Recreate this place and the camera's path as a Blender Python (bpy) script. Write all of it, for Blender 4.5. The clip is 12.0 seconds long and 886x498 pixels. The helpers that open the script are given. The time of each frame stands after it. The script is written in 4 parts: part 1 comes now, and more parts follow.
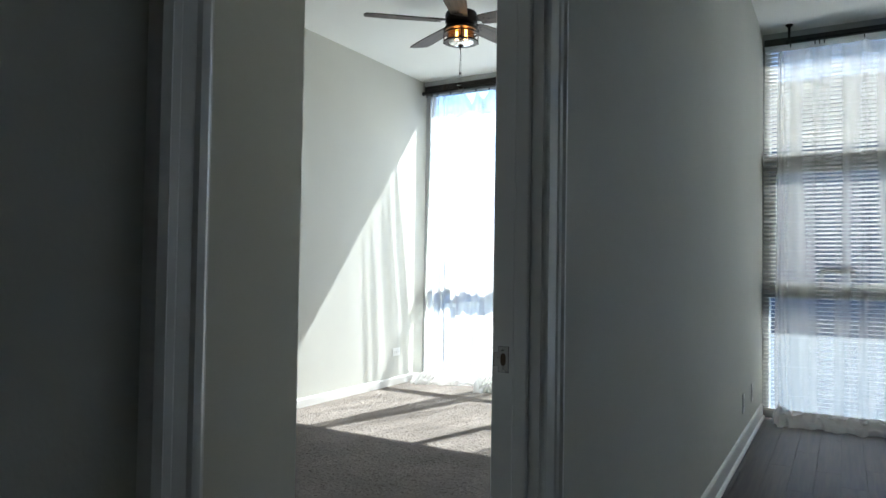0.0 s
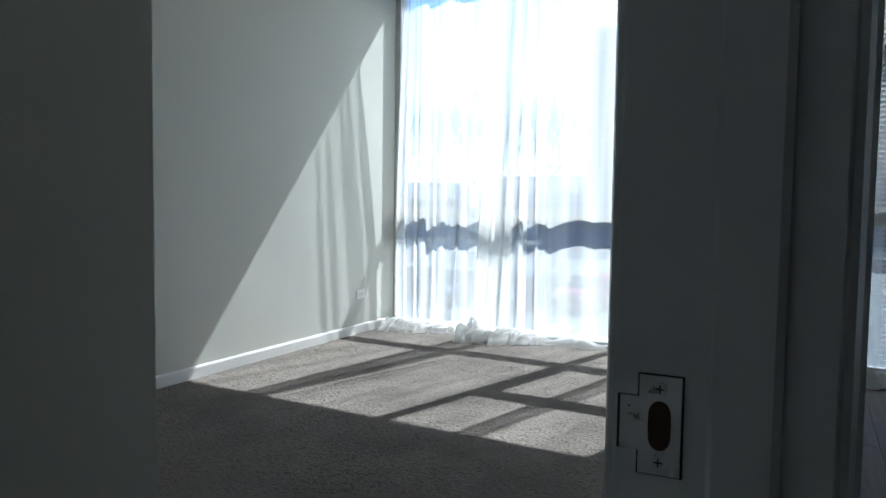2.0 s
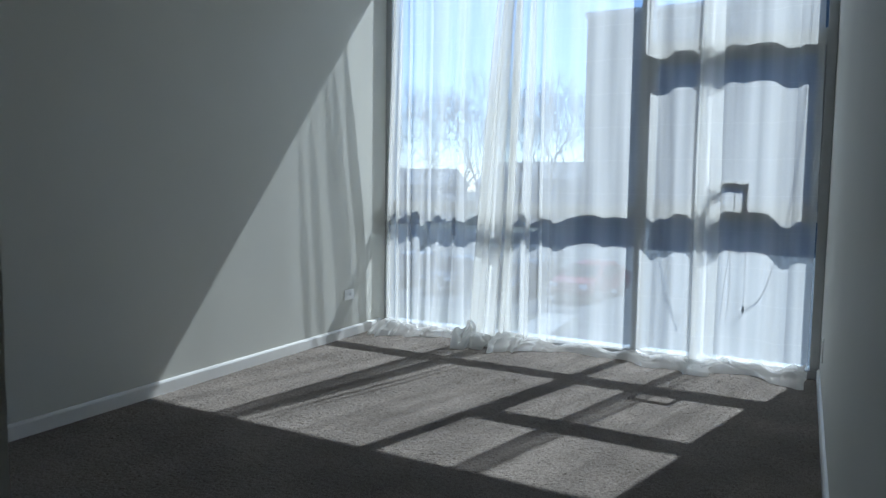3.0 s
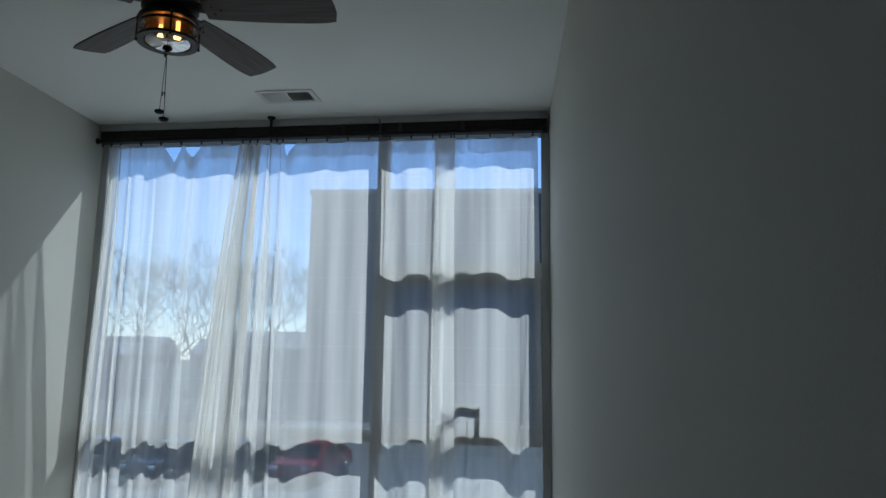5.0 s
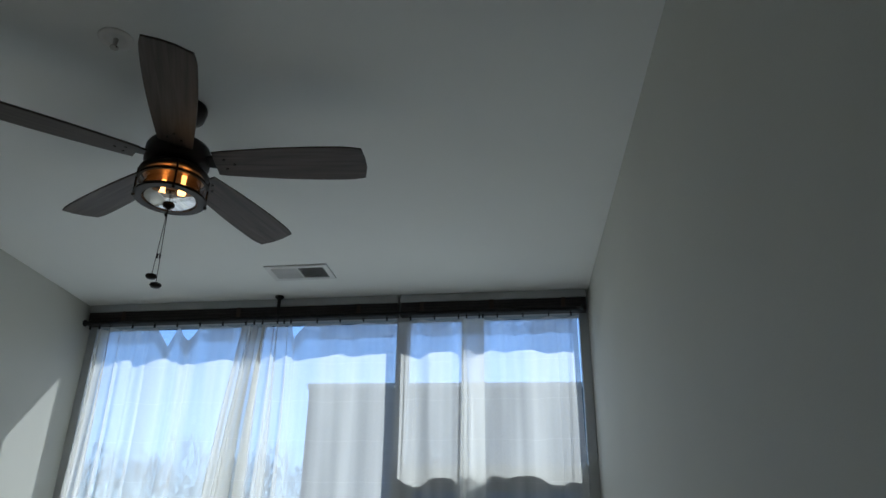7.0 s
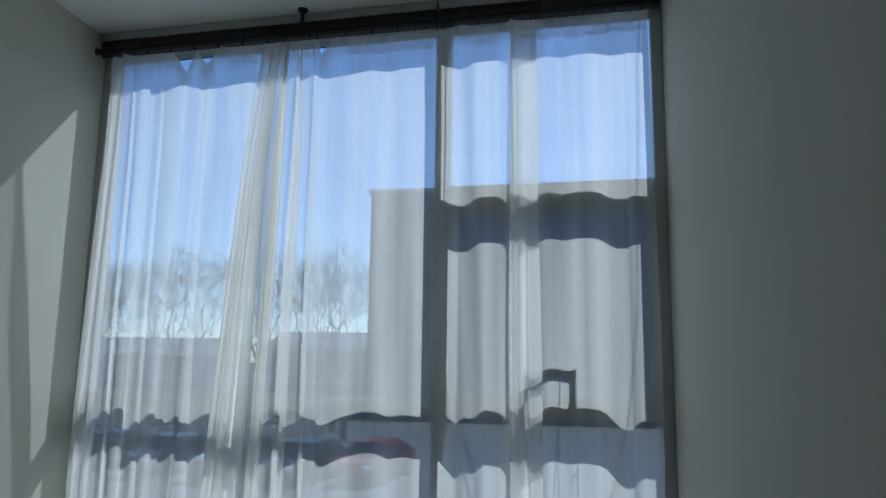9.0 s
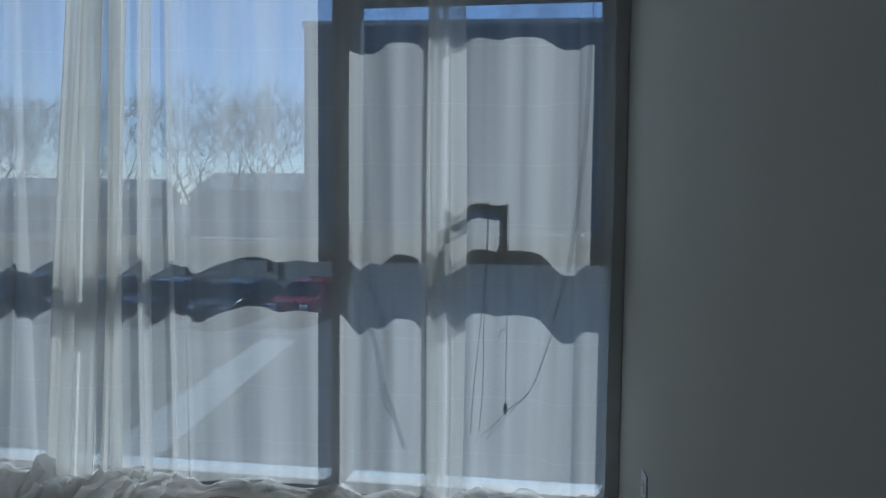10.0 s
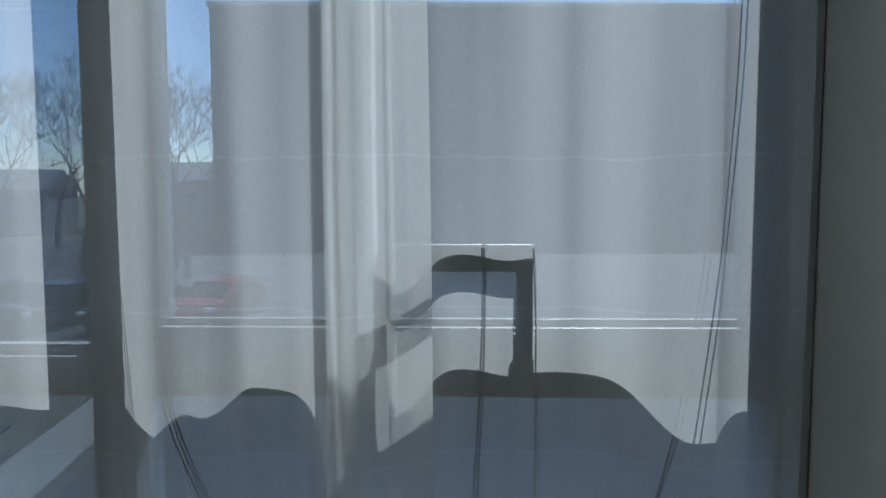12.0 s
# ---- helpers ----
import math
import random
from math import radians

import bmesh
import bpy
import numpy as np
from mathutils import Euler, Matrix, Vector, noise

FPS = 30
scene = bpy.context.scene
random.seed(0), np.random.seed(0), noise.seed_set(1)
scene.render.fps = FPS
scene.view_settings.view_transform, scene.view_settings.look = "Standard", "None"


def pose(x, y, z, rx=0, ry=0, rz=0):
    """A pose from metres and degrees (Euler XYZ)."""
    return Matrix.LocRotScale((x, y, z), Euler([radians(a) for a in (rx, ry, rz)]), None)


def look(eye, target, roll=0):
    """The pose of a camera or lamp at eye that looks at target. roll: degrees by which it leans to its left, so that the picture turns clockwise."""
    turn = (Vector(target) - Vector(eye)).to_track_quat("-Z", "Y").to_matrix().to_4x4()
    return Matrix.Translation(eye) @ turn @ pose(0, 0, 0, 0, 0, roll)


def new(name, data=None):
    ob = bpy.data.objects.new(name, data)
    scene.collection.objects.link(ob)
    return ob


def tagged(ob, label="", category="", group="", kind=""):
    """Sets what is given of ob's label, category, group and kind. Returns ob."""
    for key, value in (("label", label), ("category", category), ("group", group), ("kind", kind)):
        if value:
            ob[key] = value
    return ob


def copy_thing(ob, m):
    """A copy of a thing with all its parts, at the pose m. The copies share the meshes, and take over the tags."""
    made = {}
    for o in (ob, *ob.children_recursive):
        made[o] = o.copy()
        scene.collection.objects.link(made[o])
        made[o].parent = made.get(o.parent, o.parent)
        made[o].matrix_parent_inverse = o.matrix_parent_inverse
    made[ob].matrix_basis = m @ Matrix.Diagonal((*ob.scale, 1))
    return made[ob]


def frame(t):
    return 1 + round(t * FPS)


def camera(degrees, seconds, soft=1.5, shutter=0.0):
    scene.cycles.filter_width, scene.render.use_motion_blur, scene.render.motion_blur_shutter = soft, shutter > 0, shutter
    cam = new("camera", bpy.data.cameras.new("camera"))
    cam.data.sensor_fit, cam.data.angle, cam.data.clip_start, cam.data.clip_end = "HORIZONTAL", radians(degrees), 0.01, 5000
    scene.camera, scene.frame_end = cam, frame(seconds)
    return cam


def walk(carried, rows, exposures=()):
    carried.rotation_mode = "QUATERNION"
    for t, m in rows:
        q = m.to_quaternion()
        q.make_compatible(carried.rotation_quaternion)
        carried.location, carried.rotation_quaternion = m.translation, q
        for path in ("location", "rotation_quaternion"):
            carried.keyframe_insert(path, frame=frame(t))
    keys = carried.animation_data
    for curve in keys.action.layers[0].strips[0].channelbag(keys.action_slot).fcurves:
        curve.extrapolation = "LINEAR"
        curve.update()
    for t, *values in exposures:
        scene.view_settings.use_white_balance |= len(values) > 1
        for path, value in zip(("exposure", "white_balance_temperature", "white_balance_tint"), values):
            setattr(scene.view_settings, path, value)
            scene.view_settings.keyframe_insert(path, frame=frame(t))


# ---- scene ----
cam = camera(63.0, 12.0)
PATH = [
    (0, (0.641, -1.389, 1.079), (-0.328, 0.36, 1.133), 0.9),
    (0.5, (0.48, -1.105, 1.078), (-0.467, 0.656, 1.129), 0.9),
    (1, (0.359, -0.854, 1.048), (-0.556, 0.925, 1.05), 0.9),
    (1.5, (0.231, -0.608, 1.023), (-0.643, 1.189, 0.951), 0.8),
    (2, (0.086, -0.387, 1.006), (-0.815, 1.394, 0.881), 0.8),
    (2.5, (-0.045, -0.17, 1.019), (-0.962, 1.6, 0.853), 0.8),
    (2.7, (-0.076, -0.08, 1.025), (-0.995, 1.688, 0.858), 0.8),
    (4.5, (-0.236, 0.218, 1.323), (-0.552, 2.192, 1.394), 0.9),
    (5, (-0.261, 0.265, 1.378), (-0.437, 2.234, 1.686), 0.9),
    (5.5, (-0.281, 0.458, 1.434), (-0.42, 2.388, 1.942), 1.1),
    (6, (-0.348, 0.581, 1.484), (-0.482, 2.444, 2.198), 1.4),
    (6.5, (-0.426, 0.686, 1.479), (-0.563, 2.505, 2.298), 1.4),
    (8.5, (-0.485, 1.041, 1.244), (-0.821, 2.892, 1.92), 0.6),
    (9, (-0.445, 1.32, 1.132), (-0.786, 3.266, 1.444), 0.8),
    (9.5, (-0.452, 1.65, 1.089), (-0.758, 3.626, 1.088), 0.6),
    (10, (-0.421, 2.0, 1.107), (-0.597, 3.989, 0.985), 0.6),
    (10.5, (-0.419, 2.452, 1.154), (-0.486, 4.442, 0.97), 0.1),
    (11, (-0.451, 2.853, 1.164), (-0.478, 4.846, 1.0), -0.0),
    (11.5, (-0.475, 3.22, 1.203), (-0.478, 5.211, 1.01), -0.5),
    (12, (-0.572, 3.584, 1.202), (-0.524, 5.577, 1.046), -0.1),
]
EXPOSURES = [(0, 2.58, 5700, 3), (0.5, 2.38, 5700, 3), (1.0, 2.14, 5650, 3), (1.6, 1.8, 5550, 3), (2.1, 1.55, 5350, 3), (2.7, 1.1, 5250, 3), (4.3, 0.2, 5250, 2), (5.0, 0.38, 5350, 2), (5.5, 0.55, 5400, 2), (6.5, 0.76, 5500, 3), (8.4, 0.48, 5400, 2), (9.0, 0.2, 5300, 2), (9.5, -0.14, 5250, 2), (10.0, -0.26, 5200, 2), (10.5, -0.2, 5250, 2), (12, -0.1, 5300, 2)]
walk(cam, [(t, look(eye, target, roll)) for t, eye, target, roll in PATH], EXPOSURES)

# ---- plan in metres: the bedroom's window-side wall, its width and height ----
H = 2.912            # ceiling
XL = -2.985          # left wall of the bedroom
XV = -1.05           # face of the short wall beside the door
YV = 0.613           # where that wall ends and the bedroom widens
DY = -0.885          # near jamb of the doorway (the far one is at 0)
PT = 0.098           # thickness of the partition
YW = 4.62            # inner face of the window wall at the partition
SKEW = radians(-2.9)
WM = Matrix.Translation((0, YW, 0)) @ Matrix.Rotation(SKEW, 4, "Z")   # the window wall's own axes: u along, v outwards
GROUND = -3.3        # street level outside

# ---- world and sun ----
SUN = Vector((0.27, 1.0, 1.2)).normalized()
world = bpy.data.worlds.new("sky")
world.use_nodes = True
scene.world = world
wt = world.node_tree
sky = wt.nodes.new("ShaderNodeTexSky")
sky.sky_type = "NISHITA"
sky.sun_disc = False
sky.sun_elevation = math.asin(SUN.z)
sky.sun_rotation = math.atan2(SUN.x, SUN.y)
sky.air_density, sky.dust_density, sky.ozone_density = 1.0, 0.2, 1.6
sky_tint = wt.nodes.new("ShaderNodeVectorMath")
sky_tint.operation = "MULTIPLY"
sky_tint.inputs[1].default_value = (1.04, 0.96, 1.06)     # slight violet tint on the sky colour, as a white balance
wt.links.new(sky.outputs[0], sky_tint.inputs[0])
wt.links.new(sky_tint.outputs[0], wt.nodes["Background"].inputs[0])
wt.nodes["Background"].inputs[1].default_value = 0.10
lamp = bpy.data.lights.new("sun", "SUN")
lamp.energy, lamp.angle, lamp.color = 4.0, radians(0.53), (1.0, 0.95, 0.88)
sun = new("sun", lamp)
sun.matrix_world = look(SUN * 30, (0, 0, 0))


# ---- materials ----
def material(name, colour, rough=0.6, metal=0.0, vary=0.0, scale=8.0, bump=0.0, bump_scale=80.0, specular=0.5, random_tint=0.0):
    """A surface with a slow stain-like variation and a fine relief."""
    m = bpy.data.materials.new(name)
    m.use_nodes = True
    t = m.node_tree
    b = t.nodes["Principled BSDF"]
    b.inputs["Base Color"].default_value = (*colour, 1)
    b.inputs["Roughness"].default_value = rough
    b.inputs["Metallic"].default_value = metal
    b.inputs["Specular IOR Level"].default_value = specular
    co = t.nodes.new("ShaderNodeTexCoord")
    last = None
    if vary:
        n = t.nodes.new("ShaderNodeTexNoise")
        n.inputs["Scale"].default_value, n.inputs["Detail"].default_value = scale, 6
        t.links.new(co.outputs["Object"], n.inputs["Vector"])
        r = t.nodes.new("ShaderNodeMapRange")
        r.inputs["From Min"].default_value, r.inputs["From Max"].default_value = 0.3, 0.7
        r.inputs["To Min"].default_value, r.inputs["To Max"].default_value = 1 - vary, 1 + vary
        t.links.new(n.outputs["Fac"], r.inputs["Value"])
        x = t.nodes.new("ShaderNodeVectorMath")
        x.operation = "SCALE"
        x.inputs[0].default_value = colour
        t.links.new(r.outputs[0], x.inputs["Scale"])
        last = x.outputs[0]
        q = t.nodes.new("ShaderNodeMapRange")
        q.inputs["To Min"].default_value, q.inputs["To Max"].default_value = max(0.02, rough - 0.12), min(1, rough + 0.12)
        t.links.new(n.outputs["Fac"], q.inputs["Value"])
        t.links.new(q.outputs[0], b.inputs["Roughness"])
    if random_tint:
        i = t.nodes.new("ShaderNodeObjectInfo")
        r = t.nodes.new("ShaderNodeMapRange")
        r.inputs["To Min"].default_value, r.inputs["To Max"].default_value = 1 - random_tint, 1 + random_tint
        t.links.new(i.outputs["Random"], r.inputs["Value"])
        x = t.nodes.new("ShaderNodeVectorMath")
        x.operation = "SCALE"
        x.inputs[0].default_value = colour
        if last:
            t.links.new(last, x.inputs[0])
        t.links.new(r.outputs[0], x.inputs["Scale"])
        last = x.outputs[0]
    if last:
        t.links.new(last, b.inputs["Base Color"])
    if bump:
        n = t.nodes.new("ShaderNodeTexNoise")
        n.inputs["Scale"].default_value, n.inputs["Detail"].default_value = bump_scale, 4
        t.links.new(co.outputs["Object"], n.inputs["Vector"])
        u = t.nodes.new("ShaderNodeBump")
        u.inputs["Strength"].default_value, u.inputs["Distance"].default_value = bump, 0.004
        t.links.new(n.outputs["Fac"], u.inputs["Height"])
        t.links.new(u.outputs[0], b.inputs["Normal"])
    return m


def wood(name, dark, light, grain=(3, 60, 60), rough=0.5, random_tint=0.15):
    """Wood whose grain runs along the object's x axis."""
    m = material(name, dark, rough)
    t, b = m.node_tree, m.node_tree.nodes["Principled BSDF"]
    co, mp = t.nodes.new("ShaderNodeTexCoord"), t.nodes.new("ShaderNodeMapping")
    mp.inputs["Scale"].default_value = grain
    info = t.nodes.new("ShaderNodeObjectInfo")
    shift = t.nodes.new("ShaderNodeVectorMath")
    shift.operation = "SCALE"
    shift.inputs[0].default_value = (13, 7, 5)
    t.links.new(info.outputs["Random"], shift.inputs["Scale"])
    add = t.nodes.new("ShaderNodeVectorMath")
    t.links.new(co.outputs["Object"], add.inputs[0])
    t.links.new(shift.outputs[0], add.inputs[1])
    t.links.new(add.outputs[0], mp.inputs["Vector"])
    n = t.nodes.new("ShaderNodeTexNoise")
    n.inputs["Scale"].default_value, n.inputs["Detail"].default_value, n.inputs["Distortion"].default_value = 1.0, 8, 0.6
    t.links.new(mp.outputs[0], n.inputs["Vector"])
    ramp = t.nodes.new("ShaderNodeValToRGB")
    ramp.color_ramp.elements[0].position, ramp.color_ramp.elements[0].color = 0.32, (*dark, 1)
    ramp.color_ramp.elements[1].position, ramp.color_ramp.elements[1].color = 0.7, (*light, 1)
    t.links.new(n.outputs["Fac"], ramp.inputs[0])
    r = t.nodes.new("ShaderNodeMapRange")
    r.inputs["To Min"].default_value, r.inputs["To Max"].default_value = 1 - random_tint, 1 + random_tint
    t.links.new(info.outputs["Random"], r.inputs["Value"])
    x = t.nodes.new("ShaderNodeVectorMath")
    x.operation = "SCALE"
    t.links.new(ramp.outputs[0], x.inputs[0])
    t.links.new(r.outputs[0], x.inputs["Scale"])
    t.links.new(x.outputs[0], b.inputs["Base Color"])
    u = t.nodes.new("ShaderNodeBump")
    u.inputs["Strength"].default_value, u.inputs["Distance"].default_value = 0.25, 0.002
    t.links.new(n.outputs["Fac"], u.inputs["Height"])
    t.links.new(u.outputs[0], b.inputs["Normal"])
    return m


def carpet_material():
    m = material("carpet", (0.2, 0.18, 0.165), 0.95, specular=0.1)
    t, b = m.node_tree, m.node_tree.nodes["Principled BSDF"]
    co = t.nodes.new("ShaderNodeTexCoord")

    def noise_node(scale, detail):
        n = t.nodes.new("ShaderNodeTexNoise")
        n.inputs["Scale"].default_value, n.inputs["Detail"].default_value = scale, detail
        t.links.new(co.outputs["Object"], n.inputs["Vector"])
        return n
    fleck, pile, slow = noise_node(210, 5), noise_node(70, 5), noise_node(2.6, 4)
    ramp = t.nodes.new("ShaderNodeValToRGB")
    ramp.color_ramp.elements[0].position, ramp.color_ramp.elements[0].color = 0.25, (0.108, 0.090, 0.078, 1)
    ramp.color_ramp.elements[1].position, ramp.color_ramp.elements[1].color = 0.75, (0.34, 0.305, 0.268, 1)
    t.links.new(fleck.outputs["Fac"], ramp.inputs[0])
    r = t.nodes.new("ShaderNodeMapRange")
    r.inputs["From Min"].default_value, r.inputs["From Max"].default_value = 0.3, 0.7
    r.inputs["To Min"].default_value, r.inputs["To Max"].default_value = 0.8, 1.15
    t.links.new(slow.outputs["Fac"], r.inputs["Value"])
    x = t.nodes.new("ShaderNodeVectorMath")
    x.operation = "SCALE"
    t.links.new(ramp.outputs[0], x.inputs[0])
    t.links.new(r.outputs[0], x.inputs["Scale"])
    t.links.new(x.outputs[0], b.inputs["Base Color"])
    a = t.nodes.new("ShaderNodeMath")
    a.operation = "ADD"
    t.links.new(fleck.outputs["Fac"], a.inputs[0])
    t.links.new(pile.outputs["Fac"], a.inputs[1])
    u = t.nodes.new("ShaderNodeBump")
    u.inputs["Strength"].default_value, u.inputs["Distance"].default_value = 0.4, 0.005
    t.links.new(a.outputs[0], u.inputs["Height"])
    t.links.new(u.outputs[0], b.inputs["Normal"])
    return m


def glass_material(name, tint, gloss=0.06):
    m = bpy.data.materials.new(name)
    m.use_nodes = True
    t = m.node_tree
    t.nodes.clear()
    out, mix = t.nodes.new("ShaderNodeOutputMaterial"), t.nodes.new("ShaderNodeMixShader")
    clear, shine, fr = t.nodes.new("ShaderNodeBsdfTransparent"), t.nodes.new("ShaderNodeBsdfGlossy"), t.nodes.new("ShaderNodeFresnel")
    clear.inputs[0].default_value = (*tint, 1)
    shine.inputs["Roughness"].default_value = 0.02
    fr.inputs[0].default_value = 1.45
    t.links.new(fr.outputs[0], mix.inputs[0])
    t.links.new(clear.outputs[0], mix.inputs[1])
    t.links.new(shine.outputs[0], mix.inputs[2])
    t.links.new(mix.outputs[0], out.inputs[0])
    return m


def sheer_material(name, colour, open_part, uneven=1.0):
    """Thin woven voile: part of the light goes straight through, the threads scatter the rest to both sides."""
    m = bpy.data.materials.new(name)
    m.use_nodes = True
    t = m.node_tree
    t.nodes.clear()
    out, mix, cloth = t.nodes.new("ShaderNodeOutputMaterial"), t.nodes.new("ShaderNodeMixShader"), t.nodes.new("ShaderNodeMixShader")
    clear, back, front = t.nodes.new("ShaderNodeBsdfTransparent"), t.nodes.new("ShaderNodeBsdfTranslucent"), t.nodes.new("ShaderNodeBsdfDiffuse")
    back.inputs[0].default_value = front.inputs[0].default_value = (*colour, 1)
    cloth.inputs[0].default_value = 0.72
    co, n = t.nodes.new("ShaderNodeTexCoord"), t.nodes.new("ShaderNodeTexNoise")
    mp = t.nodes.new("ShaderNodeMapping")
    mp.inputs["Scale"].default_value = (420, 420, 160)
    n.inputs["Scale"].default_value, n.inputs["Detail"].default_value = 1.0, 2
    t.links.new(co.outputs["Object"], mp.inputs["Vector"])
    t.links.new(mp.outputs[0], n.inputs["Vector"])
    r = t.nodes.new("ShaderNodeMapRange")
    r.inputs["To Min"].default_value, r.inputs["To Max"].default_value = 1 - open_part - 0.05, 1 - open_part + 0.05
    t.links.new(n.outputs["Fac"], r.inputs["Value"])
    # broad upright opacity bands paint in the bright, sunlit streaks of the folds
    fold_streak, mp2 = t.nodes.new("ShaderNodeTexNoise"), t.nodes.new("ShaderNodeMapping")
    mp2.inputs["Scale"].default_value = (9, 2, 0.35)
    fold_streak.inputs["Scale"].default_value, fold_streak.inputs["Detail"].default_value = 1.0, 2
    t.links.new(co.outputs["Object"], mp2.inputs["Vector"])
    t.links.new(mp2.outputs[0], fold_streak.inputs["Vector"])
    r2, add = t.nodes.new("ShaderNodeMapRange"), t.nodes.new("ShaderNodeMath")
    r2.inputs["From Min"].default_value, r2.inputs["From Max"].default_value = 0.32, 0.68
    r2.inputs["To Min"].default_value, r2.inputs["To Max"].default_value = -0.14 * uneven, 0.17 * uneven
    t.links.new(fold_streak.outputs["Fac"], r2.inputs["Value"])
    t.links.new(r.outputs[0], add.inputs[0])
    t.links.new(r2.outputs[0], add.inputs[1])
    # faint creases from the packaging, about a hand apart
    xyz, wob, ping, thin, crease, total = (t.nodes.new(k) for k in ("ShaderNodeSeparateXYZ", "ShaderNodeMath", "ShaderNodeMath", "ShaderNodeMapRange", "ShaderNodeMath", "ShaderNodeMath"))
    t.links.new(co.outputs["Object"], xyz.inputs[0])
    wob.operation, ping.operation, crease.operation = "MULTIPLY_ADD", "PINGPONG", "MULTIPLY"
    t.links.new(fold_streak.outputs["Fac"], wob.inputs[0])
    wob.inputs[1].default_value = 0.02
    t.links.new(xyz.outputs["Z"], wob.inputs[2])
    t.links.new(wob.outputs[0], ping.inputs[0])
    ping.inputs[1].default_value = 0.105
    t.links.new(ping.outputs[0], thin.inputs["Value"])
    thin.inputs["From Min"].default_value, thin.inputs["From Max"].default_value = 0.0, 0.003
    thin.inputs["To Min"].default_value, thin.inputs["To Max"].default_value = 0.09, 0.0
    t.links.new(thin.outputs[0], crease.inputs[0])
    t.links.new(fold_streak.outputs["Fac"], crease.inputs[1])
    t.links.new(add.outputs[0], total.inputs[0])
    t.links.new(crease.outputs[0], total.inputs[1])
    total.use_clamp = True
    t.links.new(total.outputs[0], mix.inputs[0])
    t.links.new(front.outputs[0], cloth.inputs[1])
    t.links.new(back.outputs[0], cloth.inputs[2])
    t.links.new(clear.outputs[0], mix.inputs[1])
    t.links.new(cloth.outputs[0], mix.inputs[2])
    t.links.new(mix.outputs[0], out.inputs[0])
    return m


def glow_material(name, colour, strength):
    m = material(name, colour)
    b = m.node_tree.nodes["Principled BSDF"]
    b.inputs["Emission Color"].default_value = (*colour, 1)
    b.inputs["Emission Strength"].default_value = strength
    return m


PAINT = material("wall_paint", (0.60, 0.595, 0.54), 0.75, vary=0.03, scale=1.3, bump=0.12, bump_scale=160, specular=0.25)
CEILING = material("ceiling_paint", (0.85, 0.86, 0.83), 0.85, vary=0.02, scale=1.1, bump=0.1, bump_scale=130, specular=0.2)
TRIM = material("trim_paint", (0.74, 0.73, 0.70), 0.38, vary=0.03, scale=5, bump=0.04, bump_scale=60)
DOOR = material("door_paint", (0.72, 0.715, 0.69), 0.42, vary=0.03, scale=3, bump=0.05, bump_scale=120)
CARPET = carpet_material()
PLANK = wood("dark_floor_wood", (0.03, 0.02, 0.015), (0.085, 0.06, 0.045), (2, 45, 45), 0.5)
BLADE = wood("weathered_blade_wood", (0.030, 0.020, 0.016), (0.092, 0.068, 0.055), (4, 70, 70), 0.55)
BRONZE = material("dark_bronze", (0.022, 0.018, 0.016), 0.42, 0.7, vary=0.2, scale=30)
BLACK = material("black_iron", (0.012, 0.012, 0.013), 0.45, 0.4, vary=0.15, scale=40)
NICKEL = material("satin_nickel", (0.55, 0.53, 0.5), 0.3, 1.0, vary=0.06, scale=60)
REFLECT = material("warm_reflector", (0.3, 0.2, 0.12), 0.35, 0.8)
BRASS = material("strike_recess", (0.09, 0.055, 0.025), 0.7)
FRAME = material("grey_aluminium", (0.42, 0.43, 0.435), 0.45, 0.1, vary=0.06, scale=9)
SASH = material("sash_aluminium", (0.3, 0.31, 0.32), 0.42, 0.1, vary=0.06, scale=9)
BLIND = material("dark_blind", (0.028, 0.024, 0.023), 0.5, vary=0.15, scale=12)
TAPE = material("brown_tape", (0.07, 0.05, 0.042), 0.8)
SLAT = material("white_slat", (0.66, 0.65, 0.62), 0.45, vary=0.03, scale=6)
PLASTIC = material("white_plastic", (0.78, 0.77, 0.74), 0.35, vary=0.02, scale=20)
SLOT = material("dark_slot", (0.02, 0.02, 0.02), 0.6)
VENT = material("vent_enamel", (0.72, 0.72, 0.7), 0.45, vary=0.04, scale=20)
GLASS = glass_material("window_glass", (0.86, 0.92, 0.95))
LAMPGLASS = glass_material("lamp_glass", (0.52, 0.36, 0.22))
DOMEGLASS = glass_material("lamp_bottom_glass", (0.72, 0.64, 0.54))
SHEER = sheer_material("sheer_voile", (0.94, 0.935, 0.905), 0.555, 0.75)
VOILE = sheer_material("thin_voile", (0.86, 0.82, 0.75), 0.7, 0.2)
HEM = sheer_material("pooled_voile", (0.97, 0.97, 0.96), 0.25, 0.1)
BULB = glow_material("warm_bulb", (1.0, 0.52, 0.16), 4.5)
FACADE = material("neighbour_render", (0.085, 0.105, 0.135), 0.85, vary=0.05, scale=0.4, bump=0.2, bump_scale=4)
COPING = material("neighbour_coping", (0.5, 0.49, 0.47), 0.7, vary=0.05, scale=0.6)
ASPHALT = material("asphalt", (0.055, 0.056, 0.06), 0.9, vary=0.18, scale=0.35, bump=0.4, bump_scale=30)
CONCRETE = material("concrete", (0.25, 0.235, 0.215), 0.85, vary=0.12, scale=0.8, bump=0.3, bump_scale=25)
LAWN = material("dry_lawn", (0.095, 0.09, 0.07), 0.95, vary=0.25, scale=0.5, bump=0.6, bump_scale=20)
BARK = material("bark", (0.17, 0.16, 0.155), 0.9, vary=0.2, scale=3)
